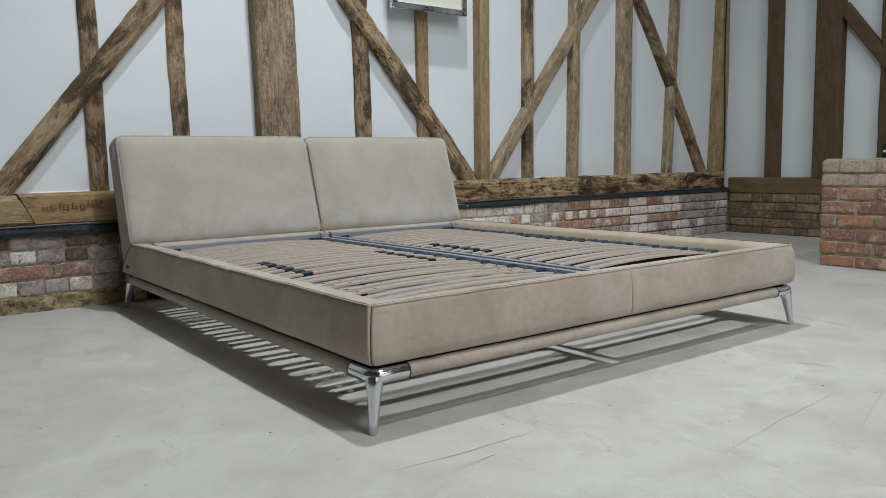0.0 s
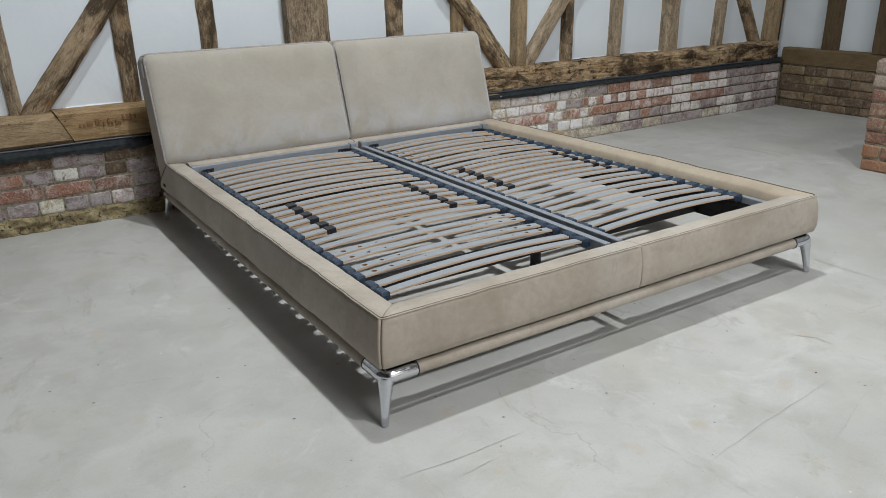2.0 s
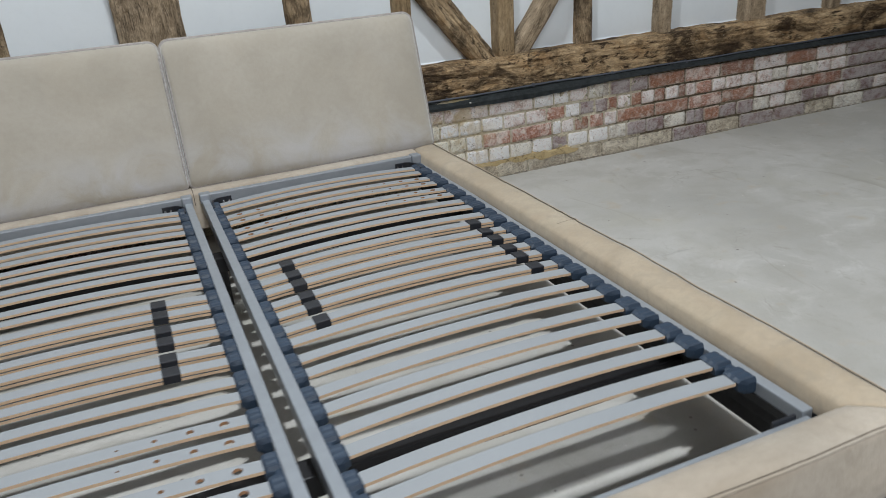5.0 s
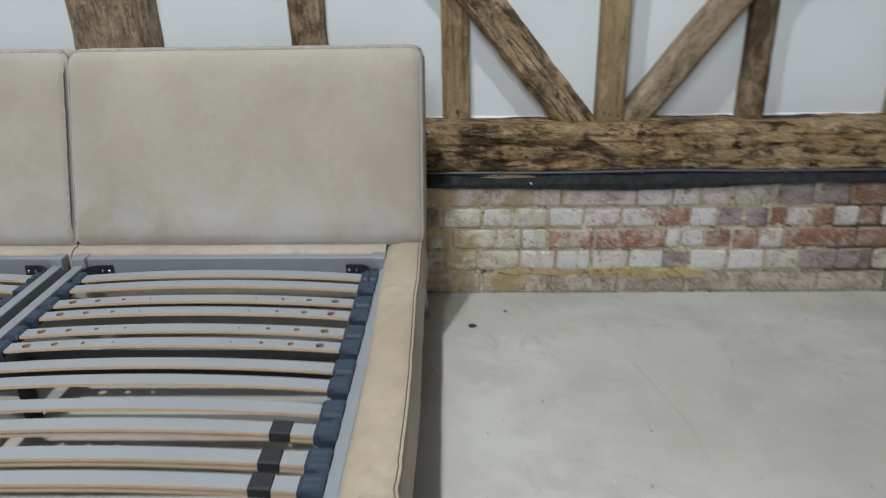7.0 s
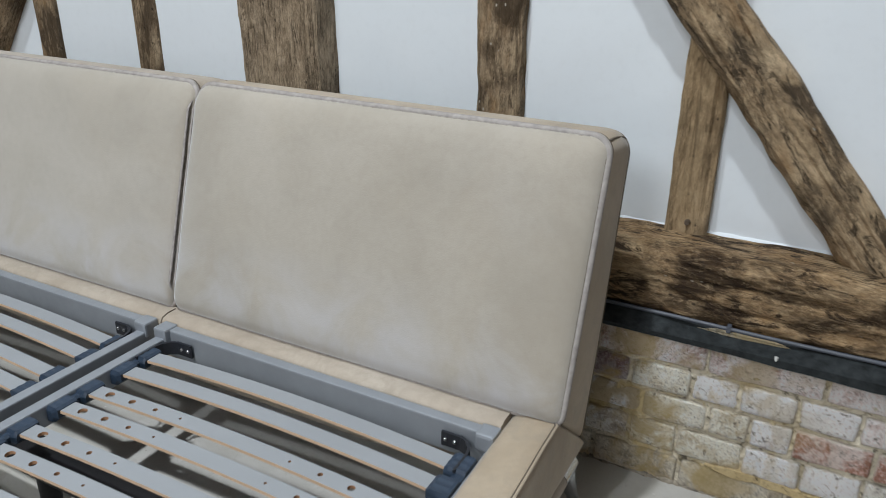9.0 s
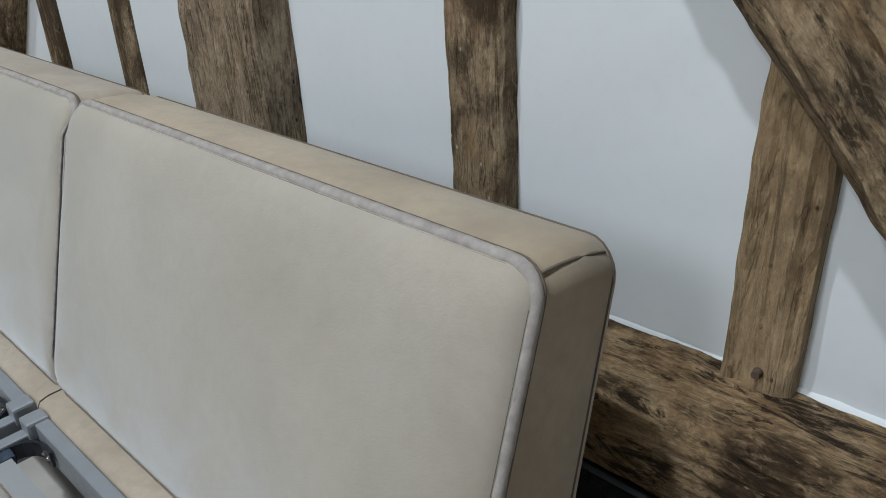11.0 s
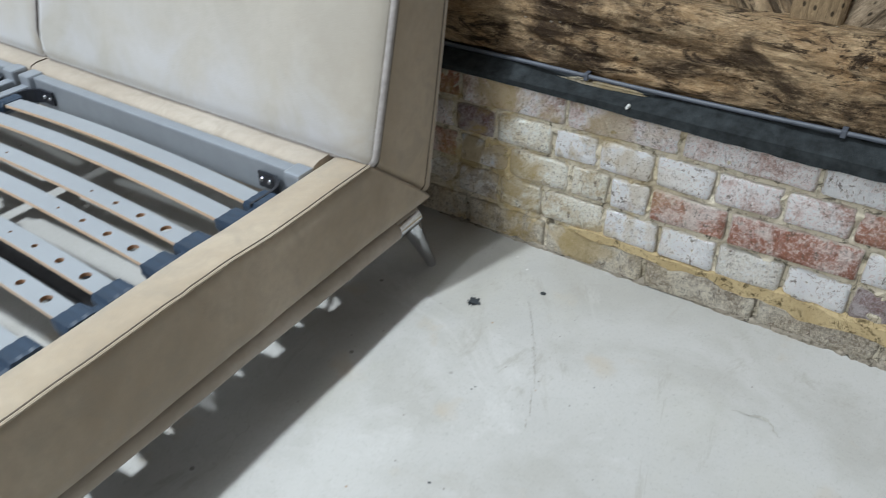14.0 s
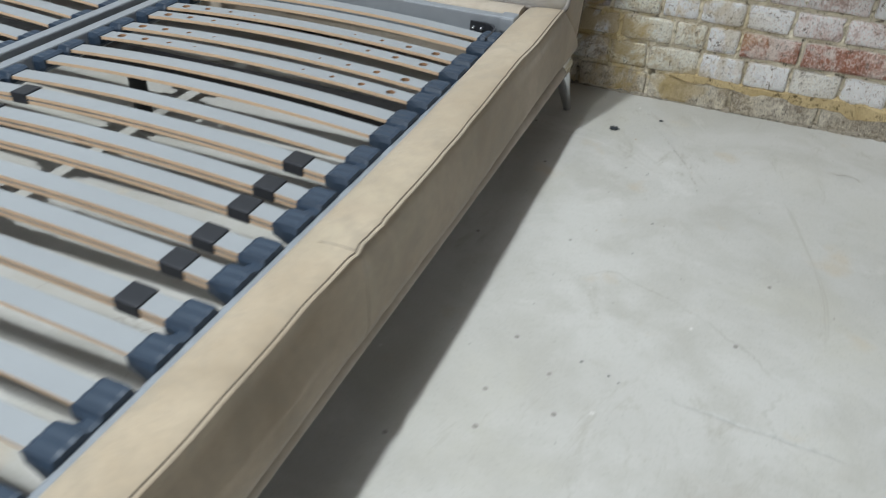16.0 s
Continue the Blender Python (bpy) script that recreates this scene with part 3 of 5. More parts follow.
bm = bmesh.new()
box(bm, (WEST, SOUTH - 0.3, 0), (EAST + 0.4, SOUTH, HIGH))
tagged(part("wall_south", bm, GREYWALL, None), "plain dull grey painted wall", "wall", kind="structure")

north = thing("wall_north", (0.75, 3.0, 0), label="timber-framed barn wall with white plaster panels over a brick plinth", category="wall", kind="structure")
east = thing("wall_east", (EAST, 0, 0), label="timber-framed barn end wall with white panels over brown brick", category="wall", kind="structure")

bm = bmesh.new()
box(bm, (WEST, PLASTER_Y, 0.445), (EAST + 0.4, 3.25, HIGH))
part("plaster", bm, PLASTER, north, "smooth white plaster panels")
bm = bmesh.new()
box(bm, (WEST, BRICK_Y + 0.014, 0.0), (EAST + 0.4, 3.25, 0.44))


def rough_face(bm, x0, x1, z1, step, place):
    """An uneven sheet of pointing that the bricks are bedded in."""
    nx, nz = int((x1 - x0) / step), int(z1 / 0.010)
    rows = []
    for k in range(nz + 1):
        row = []
        for i in range(nx + 1):
            x, z = x0 + (x1 - x0) * i / nx, z1 * k / nz
            d = 0.007 * noise.noise((x * 23, z * 27, 1)) + 0.005 * noise.noise((x * 70, z * 70, 4))
            row.append(bm.verts.new(place(x, d, z)))
        rows.append(row)
    for r0, r1 in zip(rows, rows[1:]):
        for i in range(nx):
            bm.faces.new((r0[i], r0[i + 1], r1[i + 1], r1[i]))


rough_face(bm, 2.0, 3.6, 0.415, 0.011, lambda x, d, z: (x, BRICK_Y + 0.0022 + d * 1.3, z))
plinth = part("brick_plinth", bm, MORTAR, north, "low wall of old limewashed red bricks")
bm = bmesh.new()
rough_face(bm, -2.4, 0.1, 0.415, 0.014, lambda x, d, z: (x, BRICK_Y + 0.0035 + d * 0.9, z))
part("pointing", bm, MORTAR_GREY, plinth, "dirty grey pointing")
bm = bmesh.new()
rough_face(bm, 3.6, 5.97, 0.415, 0.014, lambda x, d, z: (x, BRICK_Y + 0.005 + d * 1.1, z))
part("pointing", bm, MORTAR_DARK, plinth, "dark weathered pointing")
bm = bmesh.new()
box(bm, (EAST + 0.06, SOUTH, 0.45), (EAST + 0.4, PLASTER_Y, HIGH))
part("plaster", bm, PLASTER, east, "smooth white plaster panels")
bm = bmesh.new()
box(bm, (EAST - 0.034, SOUTH, 0.0), (EAST + 0.4, BRICK_Y + 0.014, 0.45))
rough_face(bm, -1.6, 2.75, 0.40, 0.014, lambda x, d, z: (EAST - 0.0405 + d * 0.9, x, z))
east_plinth = part("brick_plinth", bm, MORTAR_DARK, east, "low wall of dark brown bricks")

SEED = [0.0]


def timber(name, parent, p0, p1, w, front, back, mat, rough=0.5, bow=0.0, label="", ends=(0, 0), axis="y", fine=False):
    """A timber in a wall from p0 to p1 (along the wall, height), between its front and back faces."""
    SEED[0] += 1.37
    a, b = Vector((p0[0], p0[1])), Vector((p1[0], p1[1]))
    d = b - a
    lean = math.atan2(d.x, d.y)
    bm = timber_mesh(d.length, w, abs(back - front), rough, bow, SEED[0], ends, fine=fine)
    mid = (front + back) / 2
    if axis == "y":
        m = Matrix.Translation((a.x, mid, a.y)) @ Matrix.Rotation(lean, 4, "Y")
    else:
        m = Matrix.Translation((mid, a.x, a.y)) @ Matrix.Rotation(radians(-90), 4, "Z") @ Matrix.Rotation(-lean, 4, "Y")
    return part(name, bm, mat, parent, label, m)


TOP, SILL = 6.35, 0.605
# north wall: sill timbers, then studs, posts and braces
timber("sill_beam", north, (5.93, 0.5245), (0.95, 0.5245), 0.186, SILL_Y - 0.004, 3.04, DARK_OAK, 0.55, label="rough dark weathered oak sill beam", fine=True)
timber("sill_beam", north, (0.945, 0.54), (-0.4025, 0.54), 0.175, SILL_Y, 3.04, NEW_OAK, 0.1, label="pale new oak sill beam with stamped marks", ends=(0, 0.45))
timber("sill_beam", north, (-0.4035, 0.535), (WEST, 0.535), 0.17, SILL_Y + 0.004, 3.04, TAN_OAK, 0.3, label="brown oak sill beam", ends=(0.45, 0))
STUDS = [
    # name, its two edges at the sill, shift up to 2 m, front face, material, roughness
    ("stud", -0.645, -0.575, -0.04, 2.90, GREY_OAK, 0.6),
    ("stud", -0.055, 0.045, -0.012, 2.915, OLD_OAK, 0.55),
    ("stud", 0.432, 0.534, -0.015, 2.924, OLD_OAK, 0.55),
    ("post", 0.968, 1.243, -0.03, 2.838, GREY_OAK, 0.4),
    ("stud", 1.703, 1.826, -0.02, 2.902, OLD_OAK, 0.6),
    ("stud", 2.222, 2.318, 0.0, 2.905, TAN_OAK, 0.14),
    ("post", 2.764, 2.856, 0.012, 2.85, TAN_OAK, 0.12),
    ("stud", 3.268, 3.352, 0.01, 2.865, OLD_OAK, 0.5),
    ("stud", 3.79, 3.872, 0.03, 2.855, GREY_OAK, 0.45),
    ("post", 4.415, 4.572, 0.015, 2.857, GREY_OAK, 0.4),
    ("stud", 5.10, 5.195, 0.085, 2.872, GREY_OAK, 0.4),
    ("post", 5.85, 6.05, 0.08, 2.86, TAN_OAK, 0.35),
    ("stud", -1.30, -1.21, -0.01, 2.90, OLD_OAK, 0.5),
    ("post", -2.05, -1.85, 0.0, 2.86, GREY_OAK, 0.4),
    ("stud", -2.65, -2.56, -0.02, 2.9, OLD_OAK, 0.5),
    ("stud", -3.35, -3.26, 0.02, 2.9, OLD_OAK, 0.5),
]
for kind, xa, xb, shift, front, mat, rough in STUDS:
    x0, lift = (xa + xb) / 2, shift / 1.4
    timber(kind, north, (x0, SILL), (x0 + lift * (TOP - SILL), TOP), xb - xa, front, PLASTER_Y + 0.03, mat, rough, 0.0, fine=0.9 < xa < 2.4)
BRACES = [
    # foot, head, width
    ((-0.545, 0.60), (1.03, 2.60), 0.118, OLD_OAK, 0.65, 0.01, (0.8, 0.0)),
    ((2.703, 0.60), (1.10, 2.55), 0.122, KNOT_OAK, 0.75, 0.0, (-0.8, 0.0)),
    ((2.885, 0.60), (4.53, 2.68), 0.105, GREY_OAK, 0.4, -0.02, (0.7, 0.0)),
    ((5.72, 0.60), (4.60, 2.36), 0.105, OLD_OAK, 0.5, 0.025, (-0.7, 0.0)),
]
for foot, head, w, mat, rough, bow, ends in BRACES:
    timber("brace", north, foot, head, w, 2.868, PLASTER_Y + 0.02, mat, rough, bow, "knotted oak diagonal brace", ends, fine=mat == KNOT_OAK)

bm = bmesh.new()
bmesh.ops.create_cone(bm, segments=8, radius1=0.0075, radius2=0.006, depth=0.012, cap_ends=True, matrix=Matrix.Translation((2.275, 2.899, 0.648)) @ Matrix.Rotation(radians(90), 4, "X"))
part("bolt", bm, IRON, north, "old iron bolt head in the stud", smooth=True)

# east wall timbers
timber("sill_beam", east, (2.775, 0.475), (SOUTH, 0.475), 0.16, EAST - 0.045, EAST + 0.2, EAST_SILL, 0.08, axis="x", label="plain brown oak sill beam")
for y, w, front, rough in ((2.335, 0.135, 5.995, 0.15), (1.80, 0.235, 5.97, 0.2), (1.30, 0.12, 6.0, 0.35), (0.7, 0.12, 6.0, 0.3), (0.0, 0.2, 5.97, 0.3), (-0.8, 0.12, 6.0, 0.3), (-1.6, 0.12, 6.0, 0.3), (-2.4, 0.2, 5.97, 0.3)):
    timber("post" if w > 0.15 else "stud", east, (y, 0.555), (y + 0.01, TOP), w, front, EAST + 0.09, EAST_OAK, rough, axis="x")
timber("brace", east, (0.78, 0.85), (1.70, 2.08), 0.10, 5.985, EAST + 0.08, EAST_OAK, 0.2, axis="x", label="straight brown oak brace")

# bead of plaster run along the top of the sill
for xa, xb, zb in ((-0.38, 0.94, 0.626), (0.955, 5.9, 0.614)):
    bm = bmesh.new()
    rings = []
    for i in range(int((xb - xa) / 0.02) + 1):
        x = xa + i * 0.02
        w = 0.008 + 0.004 * noise.noise((x * 7, 2, 9)) + 0.003 * noise.noise((x * 31, 2, 9))
        rings.append([bm.verts.new(p) for p in ((x, PLASTER_Y - w, zb - 0.004), (x, PLASTER_Y - w * 0.75, zb + w * 0.35), (x, PLASTER_Y + 0.002, zb + w))])
    for r0, r1 in zip(rings, rings[1:]):
        for k in range(2):
            bm.faces.new((r0[k], r0[k + 1], r1[k + 1], r1[k]))
    part("plaster_bead", bm, PLASTER, north, "bead of white plaster on the sill", smooth=True)

# felt strip and cable under the sill
bm = bmesh.new()
N = 400
for i in range(N + 1):
    x = WEST + (5.98 - WEST) * i / N
    w1, w2 = noise.noise((x * 3, 0, 1)) * 0.006, noise.noise((x * 4, 5, 1)) * 0.010 + noise.noise((x * 23, 5, 2)) * 0.006
    drop = 0.413 - 0.011 * min(1, max(0, (x - 2.3) / 0.4)) + 0.028 * min(1, max(0, (x - 3.0) / 0.6))
    old = min(1.0, max(0.0, (0.5 - x) / 0.3))
    rag = old * (0.016 * noise.noise((x * 6, 8, 3)) + 0.014 * noise.noise((x * 19, 8, 3)) + 0.006 * noise.noise((x * 60, 8, 3)))
    drop += 0.6 * rag - 0.012 * old
    w1 += 0.25 * rag
    lip = 0.452 - 0.016 * math.exp(-(((x - 2.45) / 0.14) ** 2))
    for y, z in ((BRICK_Y - 0.025 + w1, drop + w2 * 0.7), (BRICK_Y - 0.026 + w1, 0.425), (SILL_Y - 0.008 + w1, lip + w2), (SILL_Y + 0.03, lip + 0.004 + w2)):
        bm.verts.new((x, y, z))
bm.verts.ensure_lookup_table()
for i in range(N):
    for k in range(3):
        bm.faces.new([bm.verts[4 * i + k], bm.verts[4 * i + k + 1], bm.verts[4 * i + 5 + k], bm.verts[4 * i + 4 + k]])
part("damp_course", bm, BITUMEN, north, "black bitumen felt strip under the sill", smooth=True)
bm = bmesh.new()
bmesh.ops.create_cone(bm, segments=8, radius1=0.0042, radius2=0.003, depth=0.012, cap_ends=True, matrix=Matrix.Translation((2.53, BRICK_Y - 0.027, 0.428)) @ Matrix.Rotation(radians(90), 4, "X"))
part("nail", bm, PIN, north, "pale nail head in the felt", smooth=True)
cable = thing("cable", (0.7, SILL_Y - 0.012, 0.455), label="grey electric cable clipped along the sill beam", category="cable")


def run(i):
    return WEST + 0.05 + i * 0.12, SILL_Y - 0.013 + 0.003 * noise.noise((i * 0.4, 2, 0)), 0.456 + 0.007 * noise.noise((i * 0.23, 0, 4))


pts = [run(i) for i in range(86)]
part("sheath", sweep(bmesh.new(), pts, 0.0050, 8), CABLE, cable, smooth=True)
for k in range(-13, 7):
    x, y, z = run((2.42 + 0.497 * k - WEST - 0.05) / 0.12)
    bm = bmesh.new()
    box(bm, (x - 0.005, y - 0.0075, z - 0.008), (x + 0.005, y + 0.012, z + 0.008), 0.002)
    part("cable_clip", bm, CABLE, cable)
wire = thing("cable", (6.0, 2.84, 0.6), label="dark cable running up the corner post", category="cable")
part("sheath", sweep(bmesh.new(), [(5.99 + 0.012 * math.sin(k * 1.3), 2.845, 0.62 + k * 0.35) for k in range(13)], 0.006, 6), BITUMEN, wire, smooth=True)

# stamped marks on the pale sill
stamp = thing("stamp_mark", (-0.2, SILL_Y - 0.004, 0.55), label="faded brown stamped lettering on the oak sill", category="marking")
for k in range(15):
    x = -0.335 + k * 0.021 + random.uniform(-0.004, 0.004)
    z = 0.535 + random.uniform(-0.006, 0.008) + (0.02 if k > 10 else 0)
    bm = bmesh.new()
    box(bm, (x, SILL_Y - 0.006, z), (x + random.uniform(0.006, 0.015), SILL_Y + 0.004, z + random.uniform(0.01, 0.034)))
    part("bar", bm, INK, stamp)

# ---- framed picture ----
pic = thing("picture_frame", (2.28, 2.86, 1.83), label="picture in a polished mirrored frame hung on the studs", category="picture")
X0, X1, Z0, Z1, YF, YB = 1.945, 2.605, 1.832, 2.70, 2.80, 2.845
for name, lo, hi in (("frame_bar", (X0, YF, Z0), (X1, YB, Z0 + 0.045)), ("frame_bar", (X0, YF, Z1 - 0.045), (X1, YB, Z1)), ("frame_bar", (X0, YF, Z0 + 0.0452), (X0 + 0.045, YB, Z1 - 0.0452)), ("frame_bar", (X1 - 0.045, YF, Z0 + 0.0452), (X1, YB, Z1 - 0.0452))):
    part(name, box(bmesh.new(), lo, hi, 0.008), MIRROR, pic, "mirrored frame bar")
part("mount", box(bmesh.new(), (X0 + 0.04, YF + 0.018, Z0 + 0.04), (X1 - 0.04, YB - 0.002, Z1 - 0.04)), MOUNT, pic, "cream card mount")

# ---- bed ----
BW, BL = 2.185, 2.56
bed = thing("bed_frame", (BW / 2, BL / 2, 0), label="beige nubuck leather bed frame with padded headboard and polished metal legs", category="bed")
PROFILE = [(0.012, 0.188), (-0.004, 0.198), (-0.010, 0.225), (-0.010, 0.265), (-0.006, 0.312), (0.0, 0.342), (0.004, 0.356), (0.013, 0.361), (0.035, 0.362), (0.07, 0.359), (0.095, 0.353), (0.107, 0.342), (0.110, 0.300), (0.110, 0.215), (0.100, 0.19)]


def back_line(z):
    return 2.372 + (0.36 - z) * 1.13


def hide(a, z, seed, folds):
    """How far the hide stands off its padding: slow waves, small ripples and the odd pleat."""
    w = noise.noise((a * 4.0 + seed, z * 6, seed)) * 0.0044 + noise.noise((a * 13 + seed, z * 11, 3)) * 0.0014
    for at, size in folds:
        d = a - at - 0.25 * (0.34 - z)
        w += size * math.exp(-(d / 0.010) ** 2) * max(0.0, min(1.0, (z - 0.24) / 0.06)) - 0.6 * size * math.exp(-((d - 0.022) / 0.014) ** 2)
    return w


def sag(a, seed):
    return 0.0038 * noise.noise((a * 3.3 + seed * 2, 4.0, seed)) + 0.0014 * noise.noise((a * 11 + seed, 2.0, 1))


def panel(name, place, a0, a1, label="", seed=0.0, n=200, folds=(), seams=(), slack=0.0, ends=(0.030, 0.004), loose=1.0, mat=LEATHER):
    """An upholstered side of the bed: the profile drawn along its length, with soft waves in the hide."""
    bm = bmesh.new()
    rings = []
    full = abs(a1(0, 0) - a0(0, 0))
    near = (0.0, 0.0012, 0.003, 0.006, 0.010, 0.015, 0.020, 0.026)
    steps = sorted({round(k / n, 5) for k in range(1, n)} | {d / full for d in near} | {1 - d / full for d in near})

    def turn(t):
        """How far the stuffed end rounds off into its seam."""
        off = 0.0
        for d, r in ((t * full, ends[0]), ((1 - t) * full, ends[1])):
            if d < r:
                off += 0.55 * r * (1 - math.sqrt(max(0.0, 1 - (1 - d / r) ** 2)))
        return off

    for t in steps:
        tuck = min(1.0, 8 * t, 8 * (1 - t))
        ring = []
        for o, z in PROFILE:
            in_o = turn(t) * (1.0 if o < 0.02 else 0.3) if o < 0.05 else 0.0
            w = o + in_o
            a = a0(w, z) + (a1(w, z) - a0(w, z)) * t
            top = min(1.0, max(0.0, (z - 0.2) / 0.16))
            here = min(1.0, max(0.0, (1.2 - a) / 0.12)) * min(1.0, max(0.0, a / 0.5))
            w += slack * here * (math.exp(-(((z - 0.318) / 0.026) ** 2)) - 0.35 * math.exp(-(((z - 0.245) / 0.03) ** 2))) if o < 0.02 else 0.0
            side = 1.0 if o < 0.02 else (0.35 if o < 0.1 else 0.0)
            up = loose * sag(a, seed) * top * tuck if o < 0.1 else 0.0
            for at, size in folds:
                up -= 0.5 * size * math.exp(-((a - at) / 0.007) ** 2) * (1.0 if 0.01 < o < 0.1 else 0.0)
            in_z = 0.35 * turn(t) if o < 0.1 and z > 0.3 else 0.0
            ring.append(bm.verts.new(place(a, w - loose * hide(a, z, seed, folds) * side * (0.35 + 0.65 * tuck), z + up - in_z)))
        rings.append(ring)
    m = len(PROFILE)
    for r0, r1 in zip(rings, rings[1:]):
        for k in range(m):
            bm.faces.new((r0[k], r0[(k + 1) % m], r1[(k + 1) % m], r1[k])).material_index = 1 if k >= 12 else 0
    bm.faces.new(rings[0][::-1])
    bm.faces.new(rings[-1])
    ob = part(name, bm, (mat, UNDERCLOTH), bed, label, smooth=True)

    # raised seam along the top edge with its thread sunk beside it
    def line(o, z):
        pts = []
        for i in range(n + 1):
            t = i / n
            w = o + turn(t) * 0.8
            a = a0(w, z) + (a1(w, z) - a0(w, z)) * t
            tuck = min(1.0, 8 * t, 8 * (1 - t))
            pts.append(place(a, w - loose * hide(a, 0.358, seed, folds) * (0.35 + 0.65 * tuck), z + loose * sag(a, seed) * tuck - 0.35 * turn(t)))
        return pts

    part("piping", sweep(bmesh.new(), line(0.0045, 0.3598), 0.0030, 6), mat, ob, "raised stitched seam", smooth=True)
    part("thread_line", sweep(bmesh.new(), line(0.0085, 0.3618), 0.0014, 5), THREAD_DARK, ob, "dark line of thread and seam shade", smooth=True)
    for at in seams:
        pts = []
        for o, z in PROFILE[1:10]:
            side = 1.0 if o < 0.02 else 0.35
            d = hide(at, z, seed, folds) * side + 0.0002
            pts.append(place(at, o - d, z + (sag(at, seed) * min(1.0, max(0.0, (z - 0.2) / 0.16)) if z < 0.36 or o < 0.02 else sag(at, seed)) - 0.0003))
        part("seam", sweep(bmesh.new(), pts, 0.0011, 5), THREAD, ob, "seam between two hides", smooth=True)
    return ob


def flare(a):
    """The long side stands a little proud along its middle and draws in to the headboard."""
    u = min(1.0, max(0.0, (a - 1.5) / 0.85))
    return 0.004 * min(1.0, max(0.0, a / 0.3)) - 0.019 * u * u * (3 - 2 * u)


left_side = lambda a, o, z: (o, a, z)
right_side = lambda a, o, z: (BW - o + flare(a), a, z)
front_side = lambda a, o, z: (a, o, z)
panel("side_panel", left_side, lambda o, z: o + 0.001, lambda o, z: back_line(z), "padded leather side", 1.0, 200, ((2.17, 0.002), (1.78, 0.0015), (1.12, 0.0034), (0.42, 0.0016)), loose=1.5, ends=(0.020, 0.010))
panel("side_panel", right_side, lambda o, z: o + 0.001, lambda o, z: back_line(z), "padded leather side", 5.5, 200, ((1.22, 0.0036), (1.9, 0.0015), (1.30, 0.0018), (0.72, 0.0016)), (1.22,), 0.019, mat=WARM_LIT_HIDE, ends=(0.016, 0.014))
panel("front_panel", front_side, lambda o, z: o + 0.001, lambda o, z: 1.0838, "padded leather foot end", 9.0, 90, ends=(0.020, 0.010))
panel("front_panel", front_side, lambda o, z: 1.0865, lambda o, z: BW - o - 0.001, "padded leather foot end", 13.0, 90, ends=(0.010, 0.016))
bm = bmesh.new()
sweep(bm, [(1.0852, 0.003, 0.195), (1.0852, -0.0025, 0.24), (1.0852, -0.0025, 0.30), (1.0852, 0.006, 0.352), (1.0852, 0.03, 0.3605), (1.0852, 0.09, 0.354)], 0.0016, 6)
part("seam", bm, PIPING, bed, "vertical seam in the foot end", smooth=True)
for x in (0.0, BW):
    s = 1 if x == 0 else -1
    bm = bmesh.new()
    sweep(bm, [(x - s * d, -d, z) for d, z in ((-0.014, 0.190), (-0.007, 0.203), (-0.0045, 0.225), (-0.0045, 0.265), (-0.008, 0.312), (-0.0145, 0.342), (-0.018, 0.354))], 0.0024, 6)
    part("seam", bm, SHADED_THREAD, bed, "dark corner seam", smooth=True)
# the side meets the headboard in a slanting seam
part("seam", sweep(bmesh.new(), [(o + 0.002, back_line(z) + 0.003, z) for o, z in ((-0.004, 0.198), (-0.010, 0.225), (-0.010, 0.265), (-0.006, 0.312), (0.0, 0.342), (0.004, 0.357))], 0.0035, 6), SHADED_THREAD, bed, "dark slanting seam at the headboard", smooth=True)
# padded strip in front of the headboard
bm = bmesh.new()
prof = [(2.3125, 0.20), (2.3125, 0.340), (2.318, 0.350), (2.335, 0.355), (2.37, 0.356), (2.40, 0.350), (2.40, 0.20)]
rings = []
for i in range(61):
    x = 0.1105 + (BW - 0.235) * i / 60
    rings.append([bm.verts.new((x, y + 0.002 * noise.noise((x * 7, y, 0)), z + 0.002 * noise.noise((x * 9, z, 3)))) for y, z in prof])
for r0, r1 in zip(rings, rings[1:]):
    for k in range(len(prof)):
        bm.faces.new((r0[k], r0[(k + 1) % len(prof)], r1[(k + 1) % len(prof)], r1[k]))
bm.faces.new(rings[0][::-1])
bm.faces.new(rings[-1])
rail = part("head_rail", bm, LEATHER, bed, "padded leather strip below the headboard", smooth=True)
part("seam", sweep(bmesh.new(), [(1.10, 2.312, 0.30), (1.10, 2.3125, 0.341), (1.10, 2.319, 0.352), (1.10, 2.338, 0.357), (1.10, 2.365, 0.357)], 0.0016, 6), SHADED_THREAD, rail, "short seam", smooth=True)

# headboard halves
HW = 2.17
F0, F1 = Vector((2.368, 0.356)), Vector((2.541, 0.921))
B0, B1 = Vector((2.557, 0.193)), Vector((2.702, 0.888))
SLOPE = (F1 - F0).length
ALONG = (F1 - F0) / SLOPE
OUT = Vector((-ALONG.y, ALONG.x))


def outline(x0, x1, s0, s1, rt, rb, n=7):
    pts = []
    for cx, cs, r, start in ((x1 - rb, s0 + rb, rb, -90), (x1 - rt, s1 - rt, rt, 0), (x0 + rt, s1 - rt, rt, 90), (x0 + rb, s0 + rb, rb, 180)):
        for k in range(n):
            a = radians(start + 90 * k / (n - 1))
            pts.append((cx + r * math.cos(a), cs + r * math.sin(a)))
    dense = []
    for p, q in zip(pts, pts[1:] + pts[:1]):
        gap = math.hypot(q[0] - p[0], q[1] - p[1])
        m = max(1, int(gap / 0.04))
        dense += [(p[0] + (q[0] - p[0]) * k / m, p[1] + (q[1] - p[1]) * k / m) for k in range(m)]
    return dense


